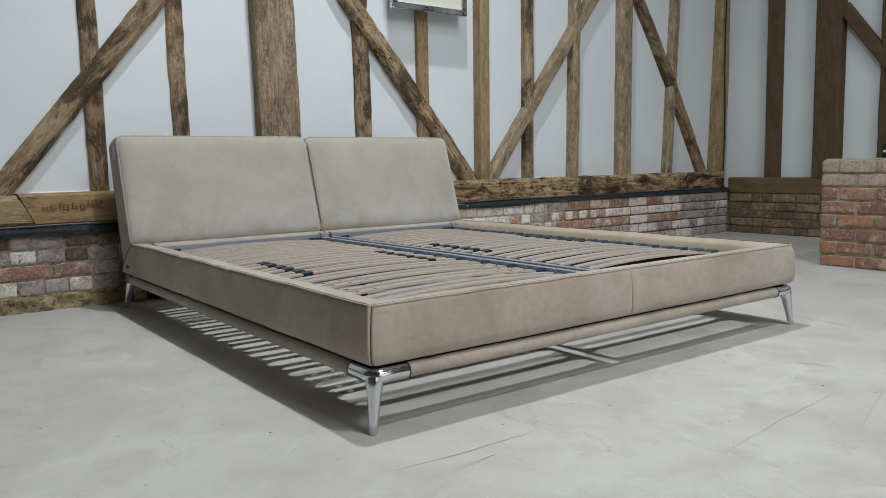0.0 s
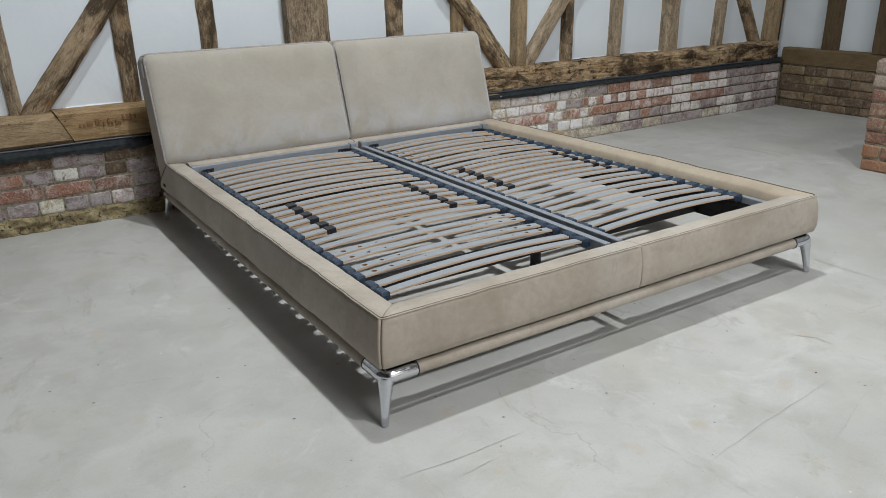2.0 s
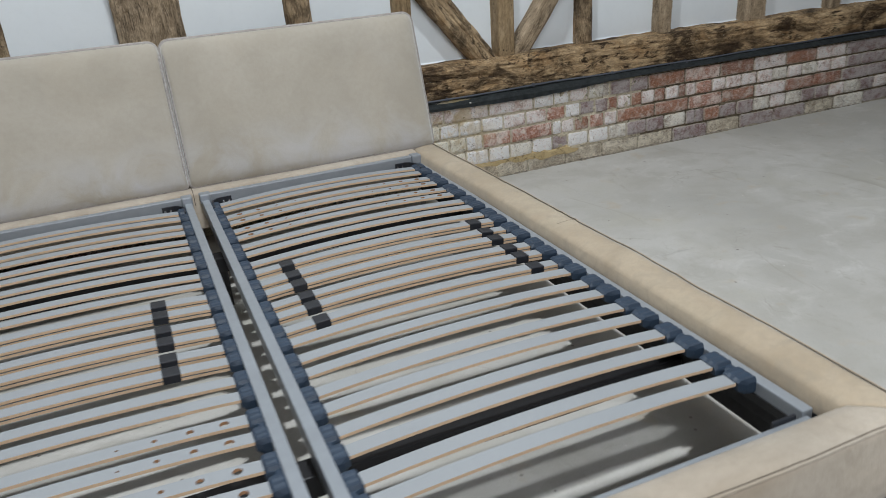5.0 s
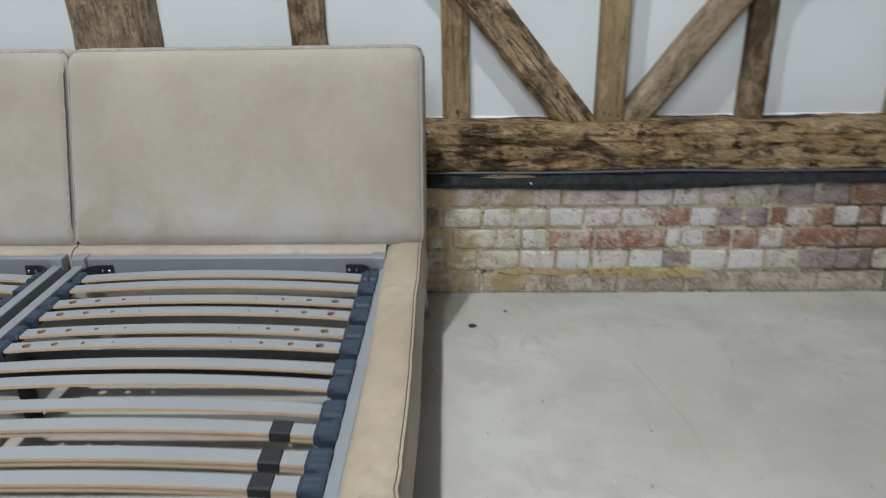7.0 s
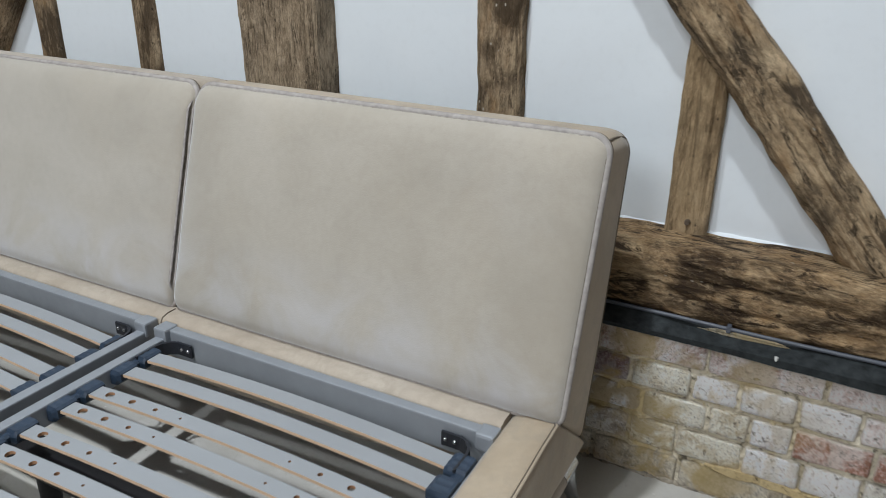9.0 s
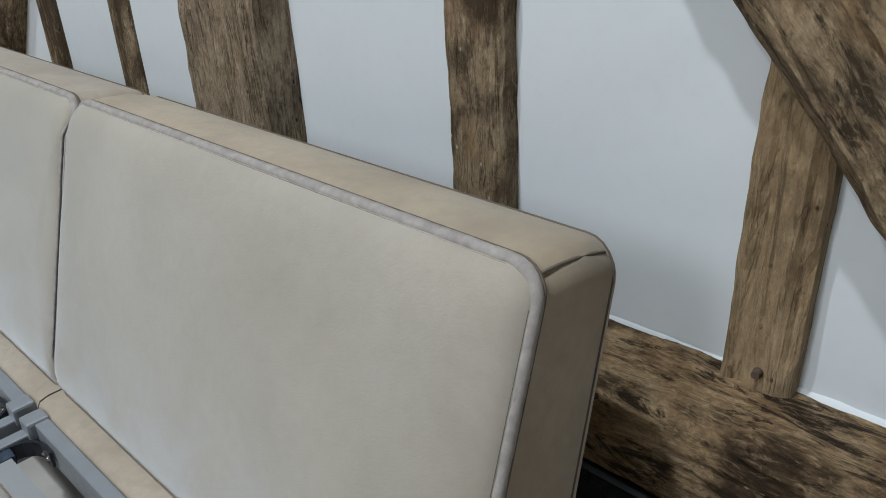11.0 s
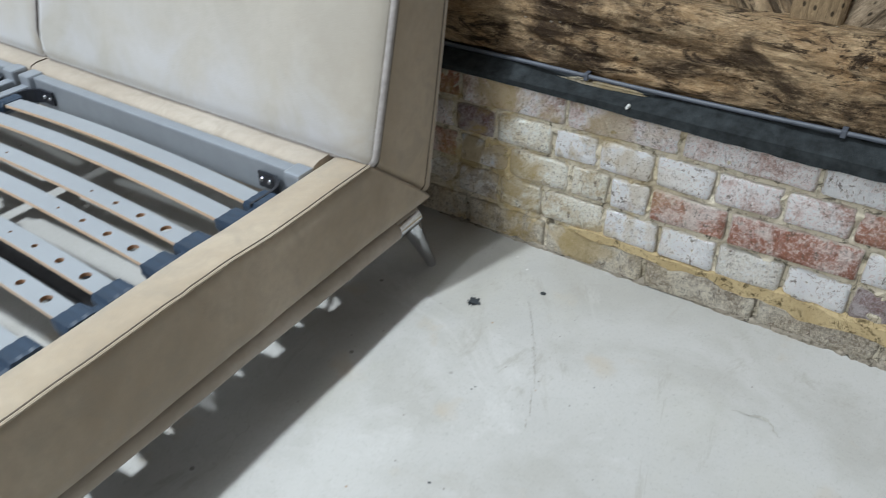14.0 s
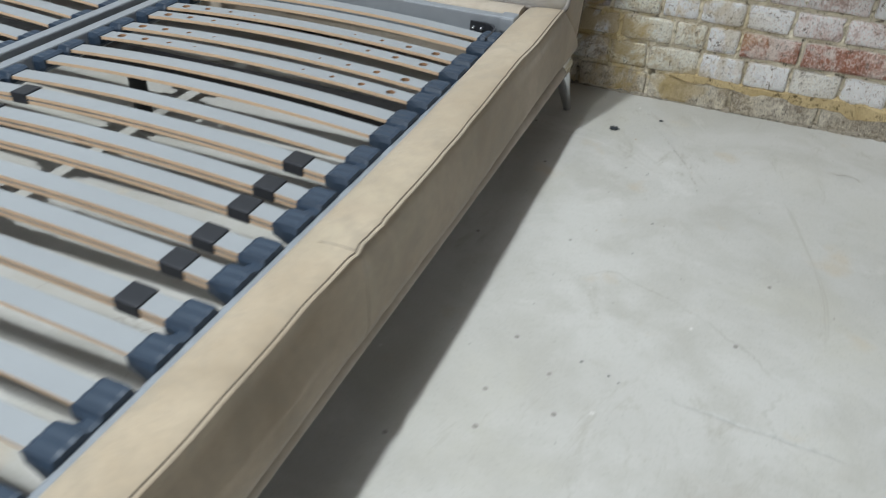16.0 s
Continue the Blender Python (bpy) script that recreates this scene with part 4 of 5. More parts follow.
def headboard_half(x0, x1, seed, inner, mat_box=LEATHER):
    """One padded half; inner is the side, along x, that it shares with the other."""
    base = outline(x0, x1, 0.0, SLOPE, 0.038, 0.022)
    cx, cs = (x0 + x1) / 2, SLOPE / 2
    W, S = x1 - x0, SLOPE

    def inset(i):
        return [(cx + (x - cx) * (1 - 2 * i / W), cs + (s - cs) * (1 - 2 * i / S)) for x, s in base]

    def front(x, s, d):
        p = F0 + ALONG * s + OUT * d
        return Vector((x, p.x, p.y))

    def back(x, s, f):
        # the boxing swells along the top and down the outer side
        swell = math.sin(math.pi * f) ** 0.7 if 0.0 < f < 1.0 else 0.0
        side = min(1.0, max(0.0, ((cx - x) * inner / (W / 2) - 0.93) / 0.07))
        s += 0.0115 * swell * min(1.0, max(0.0, (s / S - 0.75) / 0.25))
        x -= inner * 0.006 * swell * side * min(1.0, s / (0.3 * S))
        p, q = F0 + ALONG * s, B0 + (B1 - B0) * (s / S)
        r = p + (q - p) * f
        return Vector((x, r.x, r.y))

    bm = bmesh.new()
    rings = []
    for f, i in ((1.0, 0.03), (1.0, 0.012), (0.975, 0.003), (0.9, 0.0), (0.75, -0.001), (0.5, -0.002), (0.25, -0.001), (0.12, 0.0), (0.06, 0.0)):
        rings.append([bm.verts.new(back(x, s, f)) for x, s in inset(i)])
    shell = rings[-1]
    bm.faces.new(rings[0])
    for r0, r1 in zip(rings, rings[1:]):
        for k in range(len(base)):
            bm.faces.new((r0[k], r0[(k + 1) % len(base)], r1[(k + 1) % len(base)], r1[k]))
    bm.faces.new(shell[::-1])
    body = part("headboard_shell", bm, mat_box, bed, "leather boxing of the headboard", smooth=True)
    bm = bmesh.new()
    rings = []
    for i, d in ((0.0, -0.006), (0.0, 0.0), (0.006, 0.009), (0.016, 0.017), (0.035, 0.024), (0.065, 0.029), (0.10, 0.031), (0.14, 0.032), (0.18, 0.0325), (0.22, 0.033), (0.26, 0.033)):
        ring = []
        for (x, s), (xm, _) in zip(inset(i), inset(i * 0.3)):
            if (x - cx) * inner > 0:
                x = xm
            w = noise.noise((x * 3 + seed, s * 4, seed)) * 0.0045 + noise.noise((x * 9 + seed, s * 8, 1)) * 0.0016
            ring.append(bm.verts.new(front(x, s, d + w * min(1, i / 0.05, max(0.0, (0.26 - i) / 0.10)))))
        rings.append(ring)
    for r0, r1 in zip(rings, rings[1:]):
        for k in range(len(base)):
            bm.faces.new((r0[k], r0[(k + 1) % len(base)], r1[(k + 1) % len(base)], r1[k]))
    bm.faces.new(rings[-1])
    part("cushion", bm, CUSHION, body, "padded nubuck headboard cushion", smooth=True)
    for pts, r, mat in (
        ([back(x, s, 0.022) for x, s in inset(0.0030)], 0.0088, PIPING),
        # these threads are thick and dark to draw the welt's shadow as well
        ([front(x, s, 0.0045) for x, s in inset(0.0056)], 0.0023, SHADED_THREAD),
        ([back(x, s, 0.056) for x, s in inset(-0.0012)], 0.0024, SHADED_THREAD),
        ([back(x, s, 0.86) for x, s in inset(-0.0004)], 0.0018, SHADED_THREAD),
    ):
        welt = mat == PIPING
        if welt:
            dense = []
            for p, q in zip(pts, pts[1:] + pts[:1]):
                m = max(1, int((q - p).length / 0.006))
                dense += [p + (q - p) * (k / m) for k in range(m)]
            pts = dense
            r = [r * (1 + 0.09 * noise.noise((p.x * 140, p.y * 140, p.z * 140)) + 0.08 * noise.noise((p.x * 25, p.y * 25, p.z * 25))) for p in pts]
        part("piping" if welt else "thread_line", sweep(bmesh.new(), pts, r, 8, closed=True), mat, body, "raised stitched seam" if welt else "dark line of thread and seam shade", smooth=True)
    edge = x1 if inner > 0 else x0
    pts = []
    for k in range(41):
        s = 0.03 + (S - 0.06) * k / 40
        tip = min(1.0, k / 3, (40 - k) / 3)
        pts.append(front(edge - inner * (0.006 + 0.0015 * noise.noise((s * 14, seed, 1))), s, 0.004 + 0.0165 * tip))
    part("piping", sweep(bmesh.new(), pts, [0.0034 * (1 + 0.2 * noise.noise((k * 0.9, seed, 4))) for k in range(41)], 8), PIPING, body, "raised stitched seam", smooth=True)
    return body


headboard_half(0.0, 1.0925, 2.0, 1)
headboard_half(1.0985, HW, 8.0, -1, WARM_LIT_HIDE)
for x, way in ((HW - 0.011, 1), (0.011, -1)):
    a, b = F0 + ALONG * (SLOPE - 0.011), B0 + (B1 - B0) * (1 - 0.011 / SLOPE)
    pts = []
    for k in range(13):
        f = 0.03 + 0.76 * k / 12
        swell = math.sin(math.pi * f) ** 0.7
        p = a + (b - a) * f + ALONG * (0.0112 * swell + 0.0004)
        pts.append((x + way * (0.0046 * swell + 0.0004), p.x, p.y))
    part("seam", sweep(bmesh.new(), pts, 0.0026, 6), THREAD_DARK, bed, "boxing seam", smooth=True)

# leather-wrapped tube round the base
TZ, TR, TO = 0.159, 0.0225, 0.018
for pts in ([(TO, 0.125, TZ), (TO, 2.44, TZ)], [(BW - TO, 0.125, TZ), (BW - TO - 0.016, 2.44, TZ)], [(0.125, TO, TZ), (BW - 0.125, TO, TZ)]):
    a, b = Vector(pts[0]), Vector(pts[1])
    bm = bmesh.new()
    sweep(bm, [a + (b - a) * k / 40 + Vector((0, 0, 0.0012 * noise.noise((k * 0.7, a.x, a.y)))) for k in range(41)], TR, 16)
    part("base_tube", bm, LEATHER, bed, "leather-wrapped tube under the side", smooth=True)
# black battens that close the gap over the tube
for lo, hi in (((0.030, 0.031, 0.158), (0.098, 2.44, 0.197)), ((BW - 0.098, 0.031, 0.158), (BW - 0.030, 2.44, 0.197)), ((0.0985, 0.030, 0.158), (BW - 0.0985, 0.098, 0.197))):
    part("bottom_batten", box(bmesh.new(), lo, hi, 0.003), UNDERCLOTH, bed, "black batten under the padding")
# polished legs
for x, s in ((0.0, 1), (BW, -1)):
    bm = bmesh.new()
    elbow = [Vector((x + s * TO + s * 0.022 * (1 - math.cos(a)), TO + 0.022 * (1 - math.sin(a)), TZ)) for a in [radians(v) for v in (0, 30, 60, 90)]]
    sweep(bm, [(x + s * TO, 0.124, TZ), (x + s * TO, 0.07, TZ), *elbow, (x + s * 0.07, TO, TZ), (x + s * 0.124, TO, TZ)], TR + 0.0015, 18)
    top, tip = Vector((x + s * (TO + 0.005), TO + 0.005, TZ - 0.003)), Vector((x + s * 0.002, 0.004, 0.0))
    shape = [(0.0, 0.0235), (0.1, 0.0245), (0.2, 0.0232), (0.32, 0.0205), (0.55, 0.0165), (0.8, 0.0135), (0.98, 0.0115), (1.0, 0.0095)]
    sweep(bm, [top + (tip - top) * f for f, r in shape], [r for f, r in shape], 18)
    leg = part("leg", bm, CHROME, bed, "polished metal tapered leg", smooth=True)
    for a, b in (((x + s * TO, 0.1235, TZ), (x + s * TO, 0.1275, TZ)), ((x + s * 0.1235, TO, TZ), (x + s * 0.1275, TO, TZ))):
        part("ring", sweep(bmesh.new(), (a, b), TR + 0.0022, 18), UNDERCLOTH, leg, "black ring at the end of the tube", smooth=True)
    bm = bmesh.new()
    x -= 0.016 if s < 0 else 0.0
    sweep(bm, [(x + s * TO, 2.441, TZ), (x + s * TO, 2.515, TZ + 0.002)], TR + 0.0015, 18)
    top, tip = Vector((x + s * 0.024, 2.50, TZ - 0.005)), Vector((x + s * 0.004, 2.563, 0.0))
    sweep(bm, [top + (tip - top) * f for f, r in shape], [r for f, r in shape], 18)
    part("leg", bm, CHROME, bed, "polished metal tapered leg", smooth=True)
# hidden black cross bars and middle feet
for y, x in ((0.582, 1.085), (1.912, 1.12)):
    part("cross_bar", box(bmesh.new(), (0.112, y - 0.034, 0.170), (BW - 0.112, y + 0.034, 0.226), 0.004), BLACK, bed, "black steel cross bar")
    bm = bmesh.new()
    sweep(bm, [(x, y + 0.012, 0.018), (x, y + 0.012, 0.1705)], 0.023, 18)
    sweep(bm, [(x, y + 0.012, 0.0), (x, y + 0.012, 0.007), (x, y + 0.012, 0.0075), (x, y + 0.012, 0.019)], [0.021, 0.021, 0.008, 0.008], 18)
    part("middle_foot", bm, BLACK, bed, "black round steel foot", smooth=True)
for x in (0.113, BW - 0.143):
    part("ledge", box(bmesh.new(), (x, 0.13, 0.262), (x + 0.03, 2.30, 0.284), 0.003), BLACK, bed, "black steel ledge carrying the slatted base")
# card tag on the headboard edge and a small sewn label
a = F0 + ALONG * (SLOPE * 0.86)
bm = bmesh.new()
box(bm, (-0.007, 2.548, 0.80), (-0.003, 2.583, 0.875))
part("card_tag", bm, TAG, bed, "small grey card tag")
bm = bmesh.new()
box(bm, (-0.0165, 2.405, 0.232), (-0.0095, 2.435, 0.244))
part("sewn_label", bm, BLACK, bed, "small dark sewn label")

# ---- slatted bases ----
PITCH, FIRST, HALF = 0.1673, 0.328, 0.036
SW, ST, ARCH = 0.0385, 0.0075, 0.017


def slat_mesh(x0, x1, holes, z_off=0.0):
    """A sprung slat bowed upward: foil faces, ply edges, and bored holes where it has them."""
    bm = bmesh.new()
    L = x1 - x0

    def rise(x):
        u = 2 * (x - x0) / L - 1
        return ARCH * (1 - u * u) + z_off

    cuts = [x0 + L * k / 16 for k in range(17)]
    for hx, r in holes:
        cuts = [c for c in cuts if abs(c - hx) > 0.02] + [hx - 0.0125, hx + 0.0125]
    cuts = sorted(cuts)
    cells = list(zip(cuts, cuts[1:]))
    for a, b in cells:
        hole = [(hx, r) for hx, r in holes if a < hx < b]
        for top in (0, 1):
            z = ST if top else 0.0
            corner = [(a, -SW / 2), (b, -SW / 2), (b, SW / 2), (a, SW / 2)]
            if not hole:
                f = bm.faces.new([bm.verts.new((x, y, rise(x) + z)) for x, y in corner])
                f.material_index = 0
                continue
            hx, r = hole[0]
            ring, rim = [], []
            for k in range(16):
                t = math.radians(22.5 * k + 45)
                c, s = math.cos(t), math.sin(t)
                hw, hh = (b - a) / 2, SW / 2
                ratio = max(abs(c), abs(s))
                ring.append(bm.verts.new((hx + hw * c / ratio, hh * s / ratio, rise(hx + hw * c / ratio) + z)))
                rim.append(bm.verts.new((hx + r * c, r * s, rise(hx) + z)))
            for k in range(16):
                bm.faces.new((ring[k], ring[(k + 1) % 16], rim[(k + 1) % 16], rim[k])).material_index = 0
        if hole:
            hx, r = hole[0]
            wall = [[bm.verts.new((hx + r * math.cos(k * math.tau / 16), r * math.sin(k * math.tau / 16), rise(hx) + z)) for k in range(16)] for z in (0, ST)]
            for k in range(16):
                bm.faces.new((wall[0][k], wall[0][(k + 1) % 16], wall[1][(k + 1) % 16], wall[1][k])).material_index = 2
        for y in (-SW / 2, SW / 2):
            f = bm.faces.new([bm.verts.new(p) for p in ((a, y, rise(a)), (b, y, rise(b)), (b, y, rise(b) + ST), (a, y, rise(a) + ST))])
            f.material_index = 1
    for x in (x0, x1):
        f = bm.faces.new([bm.verts.new((x, y, rise(x) + z)) for y, z in ((-SW / 2, 0), (SW / 2, 0), (SW / 2, ST), (-SW / 2, ST))])
        f.material_index = 1
    bmesh.ops.remove_doubles(bm, verts=bm.verts, dist=0.00005)
    return to_mesh("slat", bm, (FOIL, PLY, HOLE_WOOD), False)


def holder_mesh(sign):
    """A rubber cap that takes the ends of two slats, ribbed on top."""
    bm = bmesh.new()
    n = 30
    rings = []
    for i in range(n + 1):
        y = -0.066 + 0.132 * i / n
        near = min(abs(y - HALF), abs(y + HALF))
        bump = 0.007 if near < 0.026 else 0.0
        rib = 0.0006 * math.sin(y * 1100) if bump else 0.0
        w = 0.032 if near < 0.028 else 0.018
        zt = 0.009 + bump + rib
        ends = 0.003 if i in (0, n) else 0.0
        prof = [(0.0, -0.020), (0.0, zt - 0.002 - ends), (0.004, zt - ends), (w - 0.006, zt - ends), (w, zt - 0.005), (w, -0.008), (w * 0.6, -0.020)]
        rings.append([bm.verts.new((sign * x, y, z)) for x, z in prof])
    for r0, r1 in zip(rings, rings[1:]):
        for k in range(len(prof)):
            bm.faces.new((r0[k], r0[(k + 1) % len(prof)], r1[(k + 1) % len(prof)], r1[k]))
    bm.faces.new(rings[0][::-1])
    bm.faces.new(rings[-1])
    return to_mesh("slat_holder", bm, RUBBER, False)


SLIDER_MESH = to_mesh("slider", box(bmesh.new(), (-0.021, -0.0225, -0.0105), (0.021, 0.0225, 0.0125), 0.003), SLIDER, False)
HOLDER_L, HOLDER_R = holder_mesh(1), holder_mesh(-1)


def piece(name, mesh, parent, m, label=""):
    return tagged(hang(new(name, mesh), parent, m), label=label)


def slatted_base(x0, x1, holed, slid, sliders, creep):
    base = thing("slatted_base", ((x0 + x1) / 2, 1.23, 0.285), label="silver steel slatted bed base with bowed grey slats in rubber holders", category="bed base", group="slatted bases in the bed")
    beam = 0.029
    for x in (x0, x1 - beam):
        outer = x < 0.5 or x > 1.5
        if x > 1.5:
            x += 0.0155
        part("side_beam", box(bmesh.new(), (x, 0.158, 0.275), (x + beam, 2.283, 0.313 if outer else 0.327), 0.004), STEEL, base, "silver steel side beam")
    part("end_beam", box(bmesh.new(), (x0 + 0.001, 2.2835, 0.272), (x1 - 0.001, 2.311, 0.346), 0.004), STEEL, base, "silver steel end beam")
    part("end_beam", box(bmesh.new(), (x0 + 0.001, 0.128, 0.255), (x1 - 0.001, 0.1575, 0.302), 0.004), STEEL, base, "silver steel end beam")
    for x in (x0 + 0.016, x1 - 0.016):
        part("corner_cap", box(bmesh.new(), (x - 0.021, 2.268, 0.312), (x + 0.021, 2.3125, 0.352), 0.006), STEEL, base, "grey corner cap")
    for x, s in ((x0 + beam, 1), (x1 - beam, -1)):
        bm = bmesh.new()
        line = [(0.004, 2.175), (0.004, 2.234), (0.009, 2.254), (0.022, 2.271), (0.040, 2.2795), (0.086, 2.2795)]
        inner = [(0.009, 2.175), (0.009, 2.232), (0.014, 2.250), (0.026, 2.2655), (0.042, 2.2735), (0.086, 2.2735)]
        rows = [[bm.verts.new((x + s * px, py, z)) for px, py in pts] for pts, z in ((line, 0.292), (line, 0.326), (inner, 0.326), (inner, 0.292))]
        for r0, r1 in zip(rows, rows[1:] + rows[:1]):
            for k in range(5):
                bm.faces.new((r0[k], r0[k + 1], r1[k + 1], r1[k]))
        for k in (0, 5):
            bm.faces.new([r[k] for r in rows])
        br = part("corner_bracket", bm, SLIDER, base, "black curved corner bracket")
        for px, py in ((0.0085, 2.194), (0.0085, 2.220), (0.054, 2.2735), (0.076, 2.2735)):
            bm = bmesh.new()
            bmesh.ops.create_uvsphere(bm, u_segments=10, v_segments=6, radius=0.0055, matrix=Matrix.Translation((x + s * px, py, 0.310)))
            part("bolt", bm, CHROME, br, "bright bolt head", smooth=True)
        bm = bmesh.new()
        box(bm, (min(x, x + s * 0.06), 0.158, 0.27), (max(x, x + s * 0.06), 0.166, 0.31), 0.002)
        br = part("corner_bracket", bm, SLIDER, base, "black corner bracket")
        bm = bmesh.new()
        bmesh.ops.create_uvsphere(bm, u_segments=10, v_segments=6, radius=0.006, matrix=Matrix.Translation((x + s * 0.03, 0.167, 0.29)))
        part("bolt", bm, CHROME, br, "bright bolt head", smooth=True)
    a, b = x0 + beam + 0.014, x1 - beam - 0.014
    holes = [(a + d, r) for d, r in ((0.066, 0.0102), (0.136, 0.0079), (0.207, 0.0056), (0.280, 0.0032))]
    holes += [(b - (hx - a), r) for hx, r in holes]
    plain_slat, bored = slat_mesh(a, b, []), slat_mesh(a, b, holes)
    under = slat_mesh(a, b, [], 0.0)
    Z = 0.309
    for k in range(12):
        for half in (0, 1):
            y = FIRST + PITCH * k + (HALF if half else -HALF) - creep(k)
            piece("slat", bored if k in holed else plain_slat, base, Matrix.Translation((0, y, Z)))
            if (k, half) in slid:
                piece("slat", under, base, Matrix.Translation((0, y, Z - 0.0105)))
                for x in sliders:
                    u = (x - a) / (b - a)
                    rise = ARCH * (1 - (2 * u - 1) ** 2)
                    tilt = -2 * ARCH * (2 * u - 1) * 2 / (b - a)
                    piece("slider", SLIDER_MESH, base, Matrix.Translation((x, y, Z + rise - 0.001)) @ Matrix.Rotation(-math.atan(tilt), 4, "Y"))
        y = FIRST + PITCH * k - creep(k)
        piece("slat_holder", HOLDER_L, base, Matrix.Translation((x0 + beam, y, Z)))
        out = 0.0165 if x1 > 1.5 else 0.0
        piece("slat_holder", HOLDER_R, base, Matrix.Translation((x1 - beam + out, y, Z)) @ Matrix.Diagonal((1 + out / 0.035, 1, 1, 1)))
    return base


slatted_base(0.1105, 1.086, (1, 2), {(k, h) for k in (4, 5, 6) for h in (0, 1)}, (0.292, 0.892), lambda k: 0.0055 * max(0, 4 - k))
slatted_base(1.124, 2.0595, (9, 10), {(4, 1), (5, 0), (5, 1), (6, 0), (6, 1), (7, 0)}, (1.285, 1.932), lambda k: -0.003 * max(0, 7 - k))

# ---- brick pier ----
pier = thing("brick_pier", (4.6, 0.45, 0), label="free-standing red brick pier with a paler capping course", category="pier")
PX0, PX1, PY0, PY1, PH = 4.155, 5.05, -0.05, 0.895, 0.728
core = part("mortar_core", box(bmesh.new(), (PX0 + 0.011, PY0 + 0.011, 0.0), (PX1 - 0.011, PY1 - 0.011, PH - 0.008)), MORTAR, pier, "grey mortar joints")
box_ob = thing("small_device", (4.24, 0.56, PH), label="small black box device on top of the brick pier", category="device")
part("body", box(bmesh.new(), (4.215, 0.45, PH), (4.28, 0.535, PH + 0.09), 0.006), BLACK, box_ob, "black plastic body")
bm = bmesh.new()
sweep(bm, [(4.214, 0.515, PH + 0.045), (4.207, 0.515, PH + 0.045)], 0.008, 12)
part("knob", bm, PIN, box_ob, "pale round knob", smooth=True)

# ---- floor marks ----


def mark(name, bm, mat, label, category="mark"):
    return tagged(part(name, bm, mat, None), label, category, kind="structure")


mark("floor_stain", disc(bmesh.new(), 2.325, 2.495, 0.0015, 0.0135, 44, 0.42), STAIN, "black filled hole in the concrete floor", "stain")
mark("floor_stain", disc(bmesh.new(), 2.440, 2.605, 0.0015, 0.0065, 12, 0.2), STAIN, "small black spot in the concrete floor", "stain")
for x, y, r in ((2.466, 2.276, 0.005), (0.872, -0.145, 0.006), (-0.655, 0.938, 0.007), (0.23, -0.283, 0.006), (2.484, 1.515, 0.006), (2.54, 1.50, 0.006), (2.56, 1.49, 0.005), (1.4, -0.45, 0.006), (2.519, 2.041, 0.007), (0.636, -0.042, 0.005), (0.916, -0.495, 0.006), (0.763, -0.012, 0.004), (1.37, -0.553, 0.009), (0.70, -0.657, 0.005), (-0.351, 0.723, 0.007), (-0.294, 0.358, 0.005), (-0.221, 0.626, 0.006), (-0.213, 0.202, 0.009), (2.463, 2.267, 0.005), (2.542, 2.561, 0.003), (2.66, 2.40, 0.004), (2.75, 2.20, 0.003), (2.50, 1.90, 0.004), (2.36, 1.75, 0.004)):
    mark("floor_pit", disc(bmesh.new(), x, y, 0.0013, r * 0.5, 9, 0.5, 0.6), STAIN, "small dark pit in the concrete floor", "pit")
for pts, w, mat in (
    (((-0.103, -0.242), (0.12, -0.262), (0.35, -0.26)), 0.004, SCRATCH),
    (((0.05, -0.33), (0.193, -0.321)), 0.003, SCRATCH),
    (((-0.533, -0.152), (-0.50, -0.22), (-0.462, -0.288)), 0.010, SCRATCH),
    (((2.654, 1.484), (2.8, 1.478), (2.956, 1.467)), 0.007, PALE_MARK),
    (((2.90, 2.49), (2.963, 2.50), (2.99, 2.47)), 0.007, SCRATCH),
    (((0.55, -0.69), (0.967, -0.639), (1.40, -0.606)), 0.0022, SCRATCH),
    (((2.349, 0.42), (2.350, 0.0), (2.349, -0.42), (2.349, -0.9)), 0.003, SCRATCH),
    (((1.016, -0.826), (1.25, -0.755), (1.474, -0.695)), 0.0018, SCRATCH),
    (((0.427, 0.003), (0.40, -0.07), (0.375, -0.143)), 0.005, SCRATCH),
    (((1.56, -0.33), (1.608, -0.40), (1.612, -0.468)), 0.005, SCRATCH),
):
    mark("floor_scratch", strip(bmesh.new(), pts, w, 0.0012, 0.003), mat, "fine scuff line worn into the concrete floor", "scuff")

# broken line of pinholes along a crack
bm = bmesh.new()
rc = random.Random(21)
for (xa, ya), (xb, yb) in (((2.418, 2.578), (2.502, 2.447)), ((2.502, 2.447), (2.546, 2.371)), ((2.546, 2.371), (2.600, 2.235))):
    for k in range(22):
        f = (k + rc.random()) / 22
        disc(bm, xa + (xb - xa) * f + rc.uniform(-0.003, 0.003), ya + (yb - ya) * f + rc.uniform(-0.003, 0.003), 0.0013, rc.uniform(0.0008, 0.0024), 6, 0.4)
mark("floor_crack", bm, SCRATCH, "broken hairline crack of pinholes in the concrete", "crack")

# ---- bricks ----


